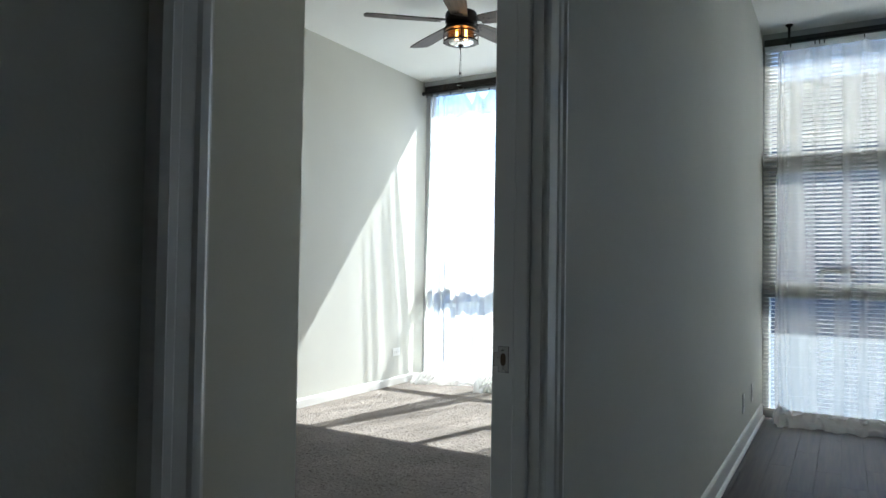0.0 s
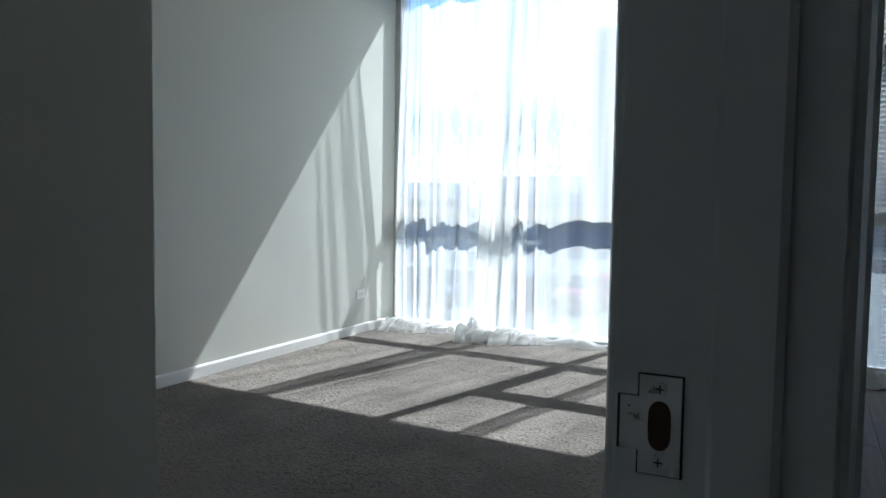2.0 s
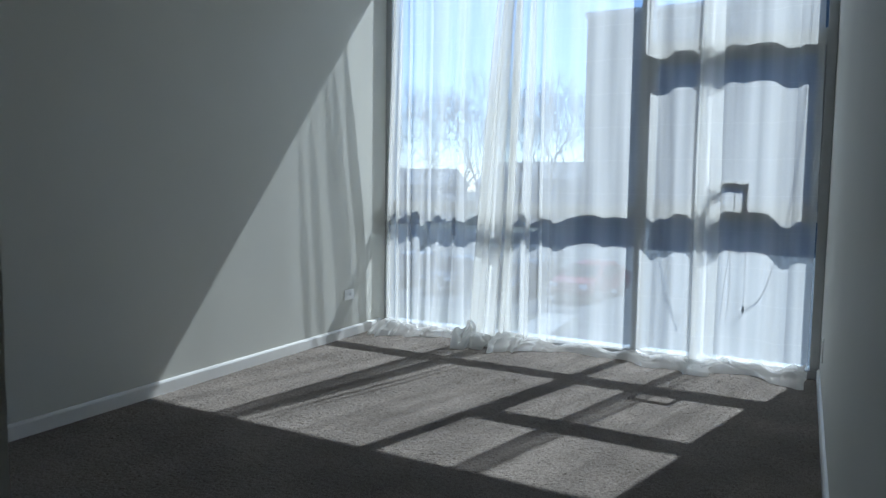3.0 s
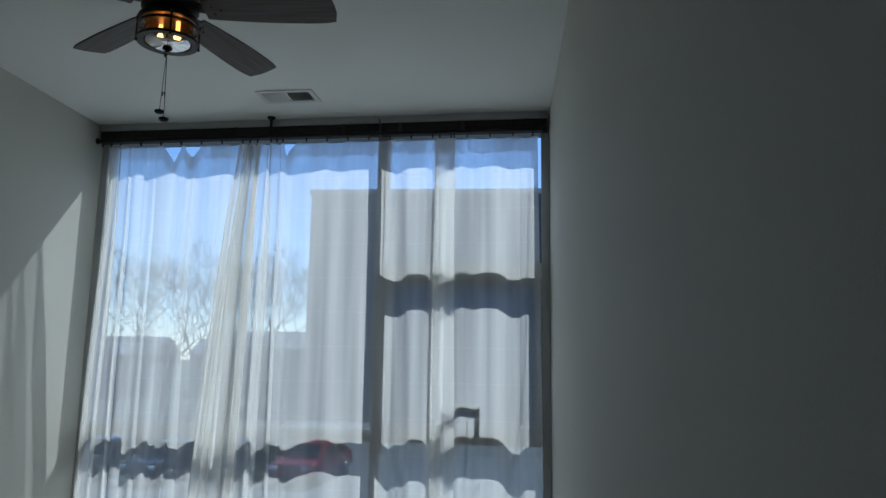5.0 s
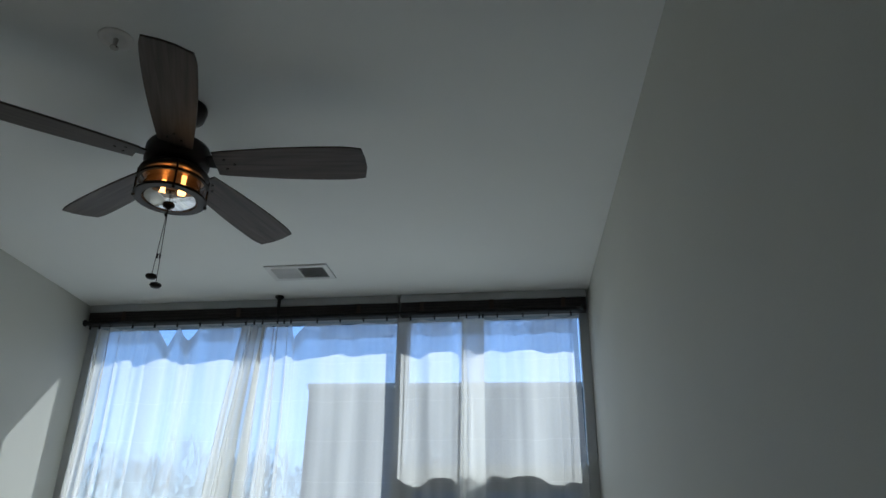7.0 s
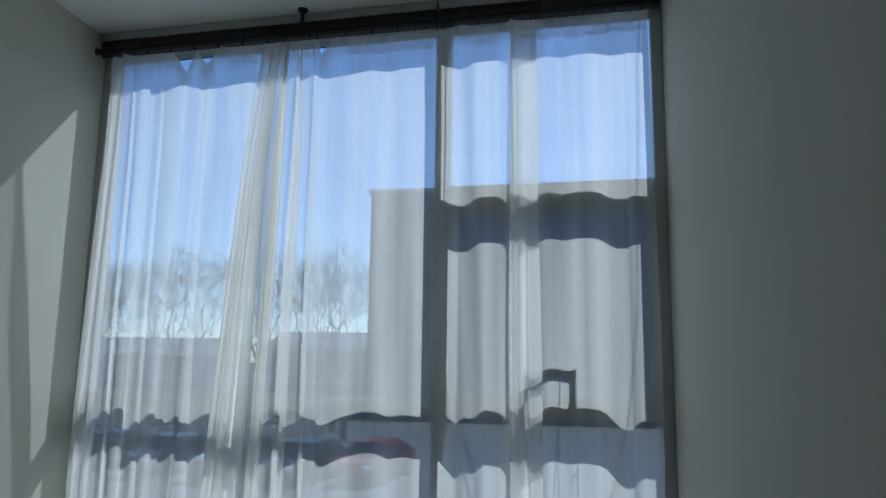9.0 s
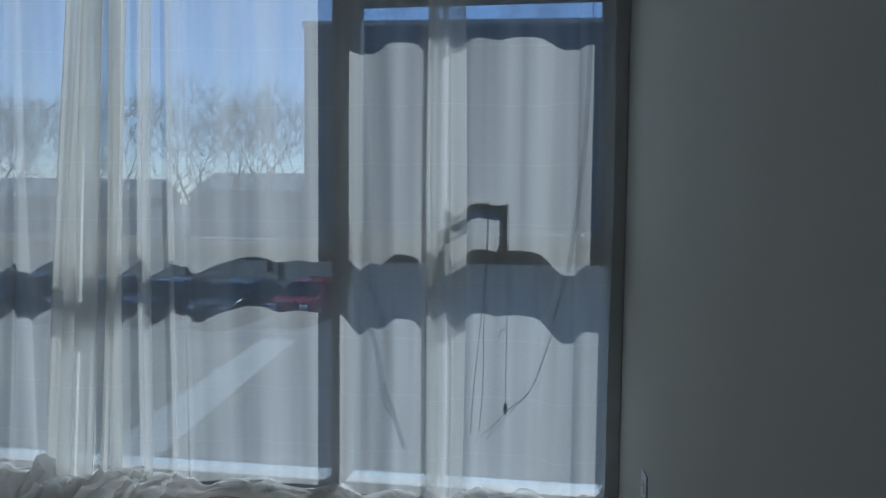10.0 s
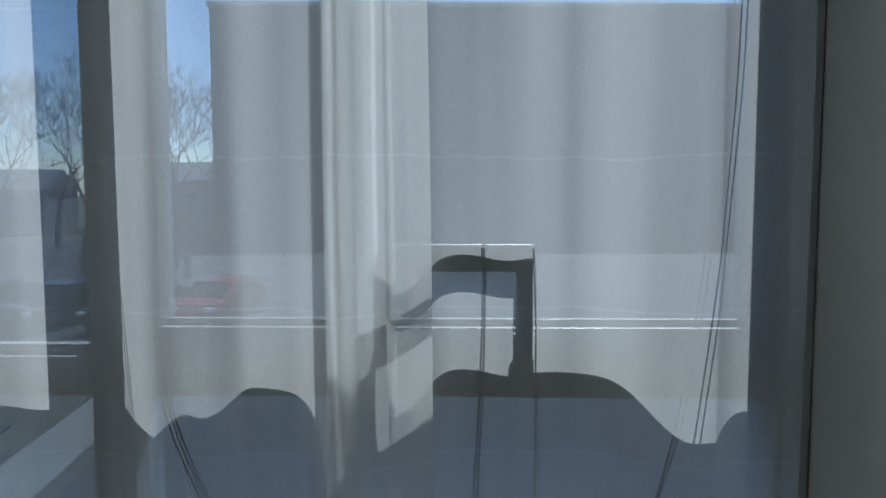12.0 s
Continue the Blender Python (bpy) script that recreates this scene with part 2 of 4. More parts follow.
# hazy distance is painted into both house colours: paler and bluer than brick and roofing
FARWALL = material("far_brick_hazed", (0.27, 0.275, 0.32), 0.9, vary=0.15, scale=0.2)
FARROOF = material("far_roof_hazed", (0.16, 0.165, 0.19), 0.9, vary=0.1, scale=0.3)
FARGLASS = material("far_window", (0.03, 0.035, 0.045), 0.2)
RUBBER = material("tyre_rubber", (0.02, 0.02, 0.02), 0.8)
DARKROOM = material("closet_paint", (0.5, 0.48, 0.44), 0.8, vary=0.04, scale=2)


# ---- mesh helpers ----
def box(bm, x0, y0, z0, x1, y1, z1, bevel=0.0):
    m = Matrix.Translation(((x0 + x1) / 2, (y0 + y1) / 2, (z0 + z1) / 2)) @ Matrix.Diagonal((abs(x1 - x0), abs(y1 - y0), abs(z1 - z0), 1))
    made = bmesh.ops.create_cube(bm, size=1, matrix=m)
    if bevel:
        edges = {e for v in made["verts"] for e in v.link_edges}
        bmesh.ops.bevel(bm, geom=list(edges), offset=bevel, segments=2, affect="EDGES", profile=0.6)
    return bm


def boxed(*args, **kw):
    return box(bmesh.new(), *args, **kw)


def rod(bm, a, b, r0, r1=None, sides=12):
    """A round bar from a to b."""
    a, b = Vector(a), Vector(b)
    turn = (b - a).to_track_quat("Z", "Y").to_matrix().to_4x4()
    bmesh.ops.create_cone(bm, cap_ends=True, segments=sides, radius1=r0, radius2=r0 if r1 is None else r1, depth=(b - a).length, matrix=Matrix.Translation((a + b) / 2) @ turn)
    return bm


def lathe(bm, profile, sides=32, centre=(0, 0, 0), capped=True):
    """A turned body from (radius, z) pairs."""
    cx, cy, cz = centre
    rings = []
    for r, z in profile:
        rings.append([bm.verts.new((cx + r * math.cos(2 * math.pi * k / sides), cy + r * math.sin(2 * math.pi * k / sides), cz + z)) for k in range(sides)])
    for p, q in zip(rings, rings[1:]):
        for k in range(sides):
            bm.faces.new((p[k], p[(k + 1) % sides], q[(k + 1) % sides], q[k]))
    for ring in (rings[0], rings[-1]) if capped else ():
        if (Vector(ring[0].co) - Vector(ring[sides // 2].co)).length > 1e-4:
            bm.faces.new(ring)
    return bm


def prism(bm, outline, height, m=Matrix()):
    """An outline in x, y drawn out along z."""
    low = [bm.verts.new(m @ Vector((x, y, 0))) for x, y in outline]
    top = [bm.verts.new(m @ Vector((x, y, height))) for x, y in outline]
    n = len(outline)
    for k in range(n):
        bm.faces.new((low[k], low[(k + 1) % n], top[(k + 1) % n], top[k]))
    bm.faces.new(low[::-1])
    bm.faces.new(top)
    return bm


def tube(bm, points, radius, sides=6):
    for a, b in zip(points, points[1:]):
        rod(bm, a, b, radius, radius, sides)
    return bm


def finish(bm, name, mat, smooth=False):
    bmesh.ops.recalc_face_normals(bm, faces=bm.faces)
    me = bpy.data.meshes.new(name)
    bm.to_mesh(me)
    bm.free()
    me.materials.append(mat)
    if smooth:
        for p in me.polygons:
            p.use_smooth = True
    return me


def part(name, bm, mat, parent, label="", smooth=False):
    ob = new(name, finish(bm, name, mat, smooth))
    ob.parent = parent
    return tagged(ob, label)


def solid(name, bm, mat, label="", category="", kind="", group="", m=None, smooth=False):
    ob = new(name, finish(bm, name, mat, smooth))
    if m is not None:
        ob.matrix_world = m
    return tagged(ob, label, category, group, kind)


def thing(name, m, label, category, group="", kind=""):
    ob = new(name)
    ob.empty_display_size = 0.1
    ob.matrix_world = m
    return tagged(ob, label, category, group, kind)


def soft_edges(ob, angle=35):
    for p in ob.data.polygons:
        p.use_smooth = True
    ob.data.set_sharp_from_angle(angle=radians(angle))


# ---- the large structure ----
YB, XR = -3.2, 4.2      # back wall of the hall, far wall of the living room
bm = bmesh.new()
box(bm, 0.0, 0.012, 0, PT, 4.70, H)
solid("wall_partition", bm, PAINT, "smooth light grey painted partition wall", "wall", "structure")
bm = bmesh.new()
box(bm, 0.0, YB, 0, PT, DY - 0.012, H)
solid("wall_hall", bm, PAINT, "light grey painted hall wall beside the doorway", "wall", "structure")
solid("wall_over_door", boxed(0.0, DY - 0.012, 2.06, PT, 0.012, H), PAINT, "painted wall above the doorway", "wall", "structure")
solid("wall_left", boxed(XL - 0.12, YV - 0.12, 0, XL, 4.87, H), PAINT, "light grey painted bedroom wall in sun and shade", "wall", "structure")
bm = bmesh.new()
box(bm, XV - 0.12, -0.007, 0, XV, YV, H)
box(bm, XV - 0.12, -0.74, 2.05, XV, -0.007, H)
box(bm, XV - 0.12, -1.3, 0, XV, -0.74, H)
solid("wall_closet", bm, PAINT, "light grey wall between the door and the bedroom corner", "wall", "structure")
solid("wall_back", boxed(XL, YV - 0.12, 0, XV - 0.12, YV, H), PAINT, "plain painted back wall of the bedroom", "wall", "structure")
solid("wall_vestibule", boxed(XL - 0.12, -1.42, 0, 0.0, -1.3, H), PAINT, "plain wall behind the bedroom door", "wall", "structure")
solid("wall_closet_side", boxed(XL - 0.12, -1.3, 0, XL, YV - 0.12, H), DARKROOM, "plain wall inside the unlit closet", "wall", "structure")
solid("wall_rear", boxed(-0.0, YB - 0.12, 0, XR, YB, H), PAINT, "plain wall at the hall's end", "wall", "structure")
solid("wall_living", boxed(XR, YB - 0.12, 0, XR + 0.12, 4.84, H), PAINT, "plain far wall of the living room", "wall", "structure")
solid("ceiling", boxed(XL - 0.12, YB - 0.12, H, XR + 0.12, 4.80, H + 0.25), CEILING, "smooth white painted ceiling", "ceiling", "structure")
bm = bmesh.new()
box(bm, XL - 0.12, -1.42, -0.2, 0.03, 4.88, -0.006)
carpet = solid("floor_carpet", bm, CARPET, "grey-brown cut-pile carpet in sun patches", "floor", "structure")


def carpet_pile(x0, y0, x1, y1, step):
    """The tufted face of the carpet: a fine uneven sheet with brushed swirls."""
    nx, ny = int((x1 - x0) / step), int((y1 - y0) / step)
    rs = np.random.RandomState(5)
    gx, gy = np.meshgrid(np.arange(nx + 1), np.arange(ny + 1))
    x = x0 + gx * step + rs.uniform(-0.35, 0.35, gx.shape) * step
    y = y0 + gy * step + rs.uniform(-0.35, 0.35, gx.shape) * step
    swirl = 0.0015 * np.sin(7 * x + 3 * np.sin(4 * y)) * np.sin(5 * y + 2 * np.sin(6 * x))
    z = rs.uniform(-0.0022, 0.0014, gx.shape) + swirl
    a = (gy[:-1, :-1] * (nx + 1) + gx[:-1, :-1]).ravel()
    quads = np.stack((a, a + 1, a + nx + 2, a + nx + 1), 1)
    me = bpy.data.meshes.new("pile")
    me.from_pydata(np.stack((x.ravel(), y.ravel(), z.ravel()), 1).tolist(), [], quads.tolist())
    me.materials.append(CARPET)
    ob = new("pile", me)
    ob.parent = carpet
    return tagged(ob, "tufted carpet pile", kind="stuff")


carpet_pile(XL + 0.002, -1.28, -0.001, 4.58, 0.0072)
solid("wall_base", boxed(XL - 0.12, YB - 0.12, GROUND - 0.1, XR + 0.12, 4.58, -0.2), FACADE, "plain storey below the rooms", "wall", "structure")
floor_wood = thing("floor_wood", Matrix(), "dark stained hardwood plank floor", "floor", kind="structure")
part("subfloor", boxed(0.03, YB - 0.12, -0.2, XR + 0.12, 4.58, -0.012), SLOT, floor_wood)


def baseboard(x0, y0, x1, y1, nx, ny, shoe=False, height=0.1):
    """A skirting board along a wall from one point to the other; (nx, ny) points into the room."""
    length = math.hypot(x1 - x0, y1 - y0)
    d = Vector((x1 - x0, y1 - y0, 0)) / length
    n = Vector((nx, ny, 0))
    m = Matrix(((n.x, 0, d.x, x0), (n.y, 0, d.y, y0), (0, 1, 0, 0), (0, 0, 0, 1)))
    outline = [(0.0, 0), (0.014, 0), (0.014, height - 0.012), (0.009, height - 0.003), (0.0, height)]
    bm = prism(bmesh.new(), outline, length, m)
    ob = solid("baseboard", bm, TRIM, "white painted baseboard along the wall", "baseboard", "structure")
    if shoe:
        part("shoe_moulding", prism(bmesh.new(), [(0.014, 0), (0.03, 0), (0.029, 0.008), (0.023, 0.015), (0.014, 0.018)], length, m), TRIM, ob)
    return ob


baseboard(XL, YV, XL, 4.70, 1, 0, height=0.07)
baseboard(0, 0.108, 0, 4.58, -1, 0, height=0.07)
baseboard(PT, 0.108, PT, 4.58, 1, 0, True)
baseboard(PT, YB, PT, DY - 0.074, 1, 0, True)
baseboard(XV, 0.05, XV, YV, 1, 0)
baseboard(XL, YV, XV - 0.12, YV, 0, 1)


# ---- the doorway between hall and bedroom ----
CASING = [(0, 0), (0.102, 0), (0.102, 0.019), (0.088, 0.021), (0.080, 0.016), (0.066, 0.015), (0.060, 0.012), (0.034, 0.011), (0.028, 0.014), (0.012, 0.013), (0.004, 0.010), (0, 0.006)]


def casing(parent, x, y, side, out, height, wide=0.102):
    """Door casing on a wall in a y, z plane: its inner edge at y, growing to side (+1/-1), proud along out (+1/-1)."""
    m = Matrix(((0, out, 0, x), (side, 0, 0, y), (0, 0, 1, 0), (0, 0, 0, 1)))
    return part("casing", prism(bmesh.new(), [(a * wide / 0.102, b) for a, b in CASING], height, m), TRIM, parent)


door_frame = thing("door_frame", Matrix(), "white painted door frame with moulded casing and stops", "door frame", kind="structure")
JX0, JX1 = -0.004, PT + 0.004
part("jamb", boxed(JX0, 0.0, 0, JX1, 0.018, 2.045, 0.001), TRIM, door_frame)
part("jamb", boxed(JX0, DY - 0.018, 0, JX1, DY, 2.045, 0.001), TRIM, door_frame)
part("head_jamb", boxed(JX0, DY, 2.03, JX1, 0.0, 2.06, 0.001), TRIM, door_frame)
STOP = [(0.044, 0), (0.044, -0.008), (0.047, -0.011), (0.074, -0.011), (0.078, -0.008), (0.078, 0)]
part("door_stop", prism(bmesh.new(), STOP, 2.03), TRIM, door_frame)
part("door_stop", prism(bmesh.new(), [(x, DY - y) for x, y in STOP], 2.03), TRIM, door_frame)
for side, y in ((1, 0.005), (-1, DY - 0.005)):
    casing(door_frame, PT, y, side, 1, 2.142, 0.102 if side > 0 else 0.068)
    casing(door_frame, 0.0, y, side, -1, 2.142)
part("casing", boxed(PT, DY - 0.073, 2.04, PT + 0.019, 0.107, 2.142, 0.003), TRIM, door_frame)
part("casing", boxed(-0.019, DY - 0.107, 2.04, 0, 0.107, 2.142, 0.003), TRIM, door_frame)

strike = thing("strike_plate", Matrix.Translation((0.018, -0.0005, 0.891)) @ Matrix.Scale(0.8, 4), "satin nickel strike plate screwed into the door jamb", "strike plate")
bm = bmesh.new()
outline = [(-0.011, -0.033), (0.016, -0.033), (0.016, 0.033), (-0.011, 0.033), (-0.011, 0.018), (-0.0235, 0.018), (-0.0235, -0.018), (-0.011, -0.018)]
prism(bm, outline, 0.0018, Matrix(((1, 0, 0, 0), (0, 0, -1, 0), (0, 1, 0, 0), (0, 0, 0, 1))))
part("plate", bm, NICKEL, strike)
bm = bmesh.new()
prism(bm, [(x * 1.06 + (0.0006 if x > 0 else -0.0006), z * 1.03) for x, z in outline], 0.0006, Matrix(((1, 0, 0, 0), (0, 0, -1, 0), (0, 1, 0, 0), (0, 0, 0, 1))))
part("mortise_gap", bm, SLOT, strike)
bm = bmesh.new()
prism(bm, [(0.0075 * math.cos(a) * 1.0, 0.0165 * (1 if math.sin(a) > 0 else -1) * abs(math.sin(a)) ** 0.5) for a in [2 * math.pi * k / 20 for k in range(20)]], 0.0006, Matrix(((1, 0, 0, 0.0025), (0, 0, -1, -0.0019), (0, 1, 0, 0), (0, 0, 0, 1))))
part("latch_hole", bm, BRASS, strike, "dark slot for the latch")
for z in (-0.0245, 0.0245):
    s = part("screw", rod(bmesh.new(), (0.0025, -0.0017, z), (0.0025, -0.003, z), 0.0046, 0.004, 14), NICKEL, strike)
    bm = box(bmesh.new(), -0.0003, -0.0032, z - 0.0005, 0.0053, -0.0029, z + 0.0005)
    box(bm, 0.002, -0.0033, z - 0.0028, 0.003, -0.0029, z + 0.0028)
    part("screw_slot", bm, SLOT, s)

# the bedroom door stands half open on its hinges at the near jamb
HINGE = Vector((0.005, DY + 0.082, 0))
LATCH = Vector((-0.64, -0.333, 0))
dd = (LATCH - HINGE).normalized()
door_turn = Matrix(((dd.x, -dd.y, 0, HINGE.x), (dd.y, dd.x, 0, HINGE.y), (0, 0, 1, 0.012), (0, 0, 0, 1)))
door = thing("door_1", door_turn, "flush white painted bedroom door standing half open", "door", kind="structure")
part("door_leaf", boxed(0.0, 0.0, 0.0, 0.805, 0.04, 2.01, 0.002), DOOR, door)
for face, out in ((0.0, -1), (0.04, 1)):
    h = part("door_handle", lathe(bmesh.new(), [(0.001, 0), (0.032, 0), (0.033, 0.004), (0.028, 0.009), (0.014, 0.012), (0.011, 0.016), (0.011, 0.048), (0.001, 0.05)], 28), NICKEL, door, "satin nickel lever handle", True)
    h.matrix_basis = Matrix.Translation((0.745, face, 0.885)) @ Matrix.Rotation(radians(90 if out < 0 else -90), 4, "X")
    bm = bmesh.new()
    last = None
    for k in range(11):
        f = k / 10
        px, pz = 0.012 - 0.125 * f, 0.049 - 0.018 * f ** 2 * (2 - f)
        hw, ht = 0.011 - 0.003 * f, 0.0045
        ring = [bm.verts.new((px, (1 if out < 0 else -1) * a * hw, pz + b * ht)) for a, b in ((-1, -0.4), (-0.6, -1), (0.6, -1), (1, -0.4), (1, 0.4), (0.6, 1), (-0.6, 1), (-1, 0.4))]
        if last:
            for j in range(8):
                bm.faces.new((last[j], last[(j + 1) % 8], ring[(j + 1) % 8], ring[j]))
        else:
            bm.faces.new(ring)
        last = ring
    bm.faces.new(last)
    part("lever", bm, NICKEL, h, smooth=True)
part("latch_plate", boxed(0.8048, 0.008, 0.856, 0.8062, 0.032, 0.914, 0.0005), NICKEL, door)
for z in (0.2, 1.0, 1.8):
    part("hinge", rod(bmesh.new(), (-0.002, 0.046, z), (-0.002, 0.046, z + 0.09), 0.006, 0.006, 12), NICKEL, door)

# the unlit closet's opening in the short wall
closet = thing("closet_frame", Matrix(), "white painted casing of an unlit closet opening", "door frame", kind="structure")
casing(closet, XV, -0.017, 1, 1, 2.142, 0.066)
casing(closet, XV, -0.735, -1, 1, 2.142, 0.066)
part("casing", boxed(XV, -0.80, 2.04, XV + 0.019, 0.049, 2.106, 0.003), TRIM, closet)
part("jamb", boxed(XV - 0.124, -0.025, 0, XV + 0.004, -0.007, 2.05), TRIM, closet)
part("jamb", boxed(XV - 0.124, -0.74, 0, XV + 0.004, -0.722, 2.05), TRIM, closet)


# ---- the window walls ----
def bar(parent, name, u0, v0, z0, u1, v1, z1, mat=FRAME, bevel=0.003, label=""):
    return part(name, boxed(u0, v0, z0, u1, v1, z1, bevel=bevel), mat, parent, label)


def pane(parent, u0, z0, u1, z1, v):
    ob = part("pane", boxed(u0, v, z0, u1, v + 0.006, z1), GLASS, parent, "clear window glass")
    ob.visible_shadow = False
    return ob


def sash(parent, u0, z0, u1, z1, handle_u):
    """An opening light: its own frame, bead, pane and a lever handle on the bottom rail."""
    s = part("sash", boxed(u0, 0.0, z0, u1, 0.06, z0 + 0.045, bevel=0.002), SASH, parent, "darker opening sash")
    bar(s, "rail", u0, 0.0, z1 - 0.045, u1, 0.06, z1, SASH, 0.002)
    bar(s, "stile", u0, 0.0, z0 + 0.045, u0 + 0.045, 0.06, z1 - 0.045, SASH, 0.002)
    bar(s, "stile", u1 - 0.045, 0.0, z0 + 0.045, u1, 0.06, z1 - 0.045, SASH, 0.002)
    bar(s, "bead", u0 + 0.045, 0.02, z0 + 0.045, u1 - 0.045, 0.032, z0 + 0.055, SASH, 0.001)
    pane(s, u0 + 0.044, z0 + 0.044, u1 - 0.044, z1 - 0.044, 0.034)
    h = part("sash_handle", boxed(handle_u - 0.225, -0.034, z0 + 0.132, handle_u, -0.018, z0 + 0.172, bevel=0.005), SASH, parent, "grey bow handle of the opening sash")
    for u in (handle_u - 0.225, handle_u - 0.026):
        part("handle_leg", boxed(u, -0.033, z0 + 0.02, u + 0.026, -0.019, z0 + 0.136, bevel=0.004), SASH, h)
        part("handle_foot", boxed(u - 0.004, -0.022, z0 + 0.008, u + 0.030, 0.001, z0 + 0.04, bevel=0.003), SASH, h)



def window(name, u0, u1, mullion, handle_u, label, opens_right=True):
    """A floor-to-ceiling window between u0 and u1, parted by a mullion; one side of it carries the opening light."""
    w = thing(name, WM, label, "window", kind="structure")
    V = 0.11
    bar(w, "window_frame", u0, 0.0, 2.80, u1, V, H)
    bar(w, "window_sill", u0, -0.012, 0.0, u1, V, 0.05)
    bar(w, "window_frame", u0, 0.0, 0.05, u0 + 0.05, V, 2.80)
    bar(w, "window_frame", u1 - 0.05, 0.0, 0.05, u1, V, 2.80)
    bar(w, "mullion", mullion - 0.031, 0.0, 0.05, mullion + 0.031, V, 2.80)
    left, right = (u0 + 0.05, mullion - 0.031), (mullion + 0.031, u1 - 0.05)
    for a, b in (left, right):
        bar(w, "transom", a, 0.0, 0.895, b, V, 0.955)
        pane(w, a - 0.001, 0.049, b + 0.001, 0.896, 0.05)
    (a, b), (c, d) = (right, left) if opens_right else (left, right)
    bar(w, "transom", a, 0.0, 1.885, b, V, 1.975)
    bar(w, "glazing_bead", c, 0.02, 0.955, d, 0.04, 0.97, bevel=0.001)
    pane(w, c - 0.001, 0.954, d + 0.001, 2.801, 0.05)
    pane(w, a - 0.001, 1.974, b + 0.001, 2.801, 0.05)
    sash(w, a + 0.001, 0.956, b - 0.001, 1.884, handle_u)
    return w


UL = XL / math.cos(SKEW)
window("window_1", UL, -0.002, -1.05, -0.415, "floor-to-ceiling grey aluminium window with an opening sash")
window("window_2", PT + 0.002, XR, 1.2, 0.72, "tall grey aluminium living room window behind blinds", False)
solid("wall_slab_edge", boxed(UL - 0.2, 0.02, -0.45, XR + 0.3, 0.16, 0.0), FACADE, "plain slab edge under the windows", "wall", "structure", m=WM)
solid("wall_parapet", boxed(UL - 0.2, 0.112, 2.80, XR + 0.3, 0.125, H + 0.6), FACADE, "plain facade strip above the windows", "wall", "structure", m=WM)


def sheer(name, spans, seed, label, group, puddle=0.2, z_top=2.741, rings=8, v0=-0.078, amp=0.02, slow=(), fold=0.09, pleats=(), hems=(1, 1), floor_lump=1.0, gather=None, cloth=None, cusps=(), omega=0.0, heap=0.1, sags=()):
    """A voile panel hung on clips. spans: (share of the cloth, u at the top, u at the foot); slow: (u, depth, width) swells; fold: length of one small
    fold; sags: (ring gap, depth) of deep slack between two rings; pleats: (share of the cloth, depth, width in shares) of steep folds; hems: which side edges carry a doubled hem."""
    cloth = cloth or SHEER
    rng = random.Random(seed)
    nu, nz, npd = 220, 46, 22
    ph = [rng.uniform(0, 6.28) for _ in range(8)]
    width = abs(spans[-1][1] - spans[0][1])
    n_fold = max(3, width / fold)
    dips = [rng.uniform(0.004, 0.018) for _ in range(rings + 1)]
    deep = dict(sags)

    def along(s, k):
        for (a, *pa), (b, *pb) in zip(spans, spans[1:]):
            if s <= b + 1e-9:
                f = (s - a) / (b - a)
                return pa[k] * (1 - f) + pb[k] * f
        return spans[-1][k + 1]

    def ripple(s):
        return math.sin(2 * math.pi * n_fold * s + ph[0] + 1.3 * math.sin(5 * s + ph[1])) + 0.45 * math.sin(2 * math.pi * n_fold * 1.7 * s + ph[2])

    def at(s, f, off=0.0):
        """A point of the cloth: s along it, f down it."""
        ring = s * rings
        gap = min(int(ring), rings - 1)
        dip = dips[gap] * math.sin(math.pi * min(1, ring - gap)) ** 0.8 + deep.get(gap, 0.0) * max(0.0, 1 - abs(2 * (ring - gap) - 1)) ** 1.1
        z = (z_top - dip) * (1 - f) + 0.045 * f
        u = along(s, 0) * (1 - f) + along(s, 1) * f
        u += (0.010 * math.sin(3.1 * f + 7 * s + ph[3]) + 0.008 * math.sin(7 * f + 4 * s + ph[6])) * f
        th = 2 * math.pi * n_fold * s + ph[0]
        u += omega * math.sin(2 * th + 0.5 * f) * min(1, 0.35 + 2 * f)
        v = -0.10 + (v0 + 0.10) * min(1, 5 * f) + amp * ripple(s) * (0.5 + 0.5 * f) + 0.010 * math.sin(2 * f + 9 * s + ph[4])
        if gather and s < gather[0]:
            g = s / gather[0]
            th = 2 * math.pi * gather[2] * g + 0.8 * math.sin(5 * g) + 0.6 * f
            v += gather[1] * math.sin(th) * min(1, 4 * (1 - g)) * (0.6 + 0.4 * f)
            u += gather[3] * math.sin(2 * th) * min(1, 4 * (1 - g)) * min(1, 0.35 + 2 * f)
        for cs, depth, wide in pleats:
            k = (s - cs - 0.012 * math.sin(4 * f + 30 * cs)) / wide
            e = math.exp(-k * k) * (0.45 + 0.55 * math.sin(min(1, 1.3 * f + 0.15) * 1.57))
            v += depth * e
            u += 0.35 * abs(depth) * k * e
        for cu, depth, wide in cusps:
            v -= depth * math.exp(-abs(u - cu) / wide) * (0.5 + 0.5 * min(1, f * 2))
        for cu, depth, wide in slow:
            v += depth * math.exp(-((u - cu) / wide) ** 2) * (0.35 + 0.65 * min(1, f * 1.6))
        return (u, -0.040 - 0.014 * math.log1p(math.exp(-(v + 0.040) / 0.014)) - off, z)

    bm = bmesh.new()
    grid = []
    for i in range(nu + 1):
        s = i / nu
        col = [at(s, j / nz) for j in range(nz + 1)]
        grid.append([bm.verts.new(p) for p in col])
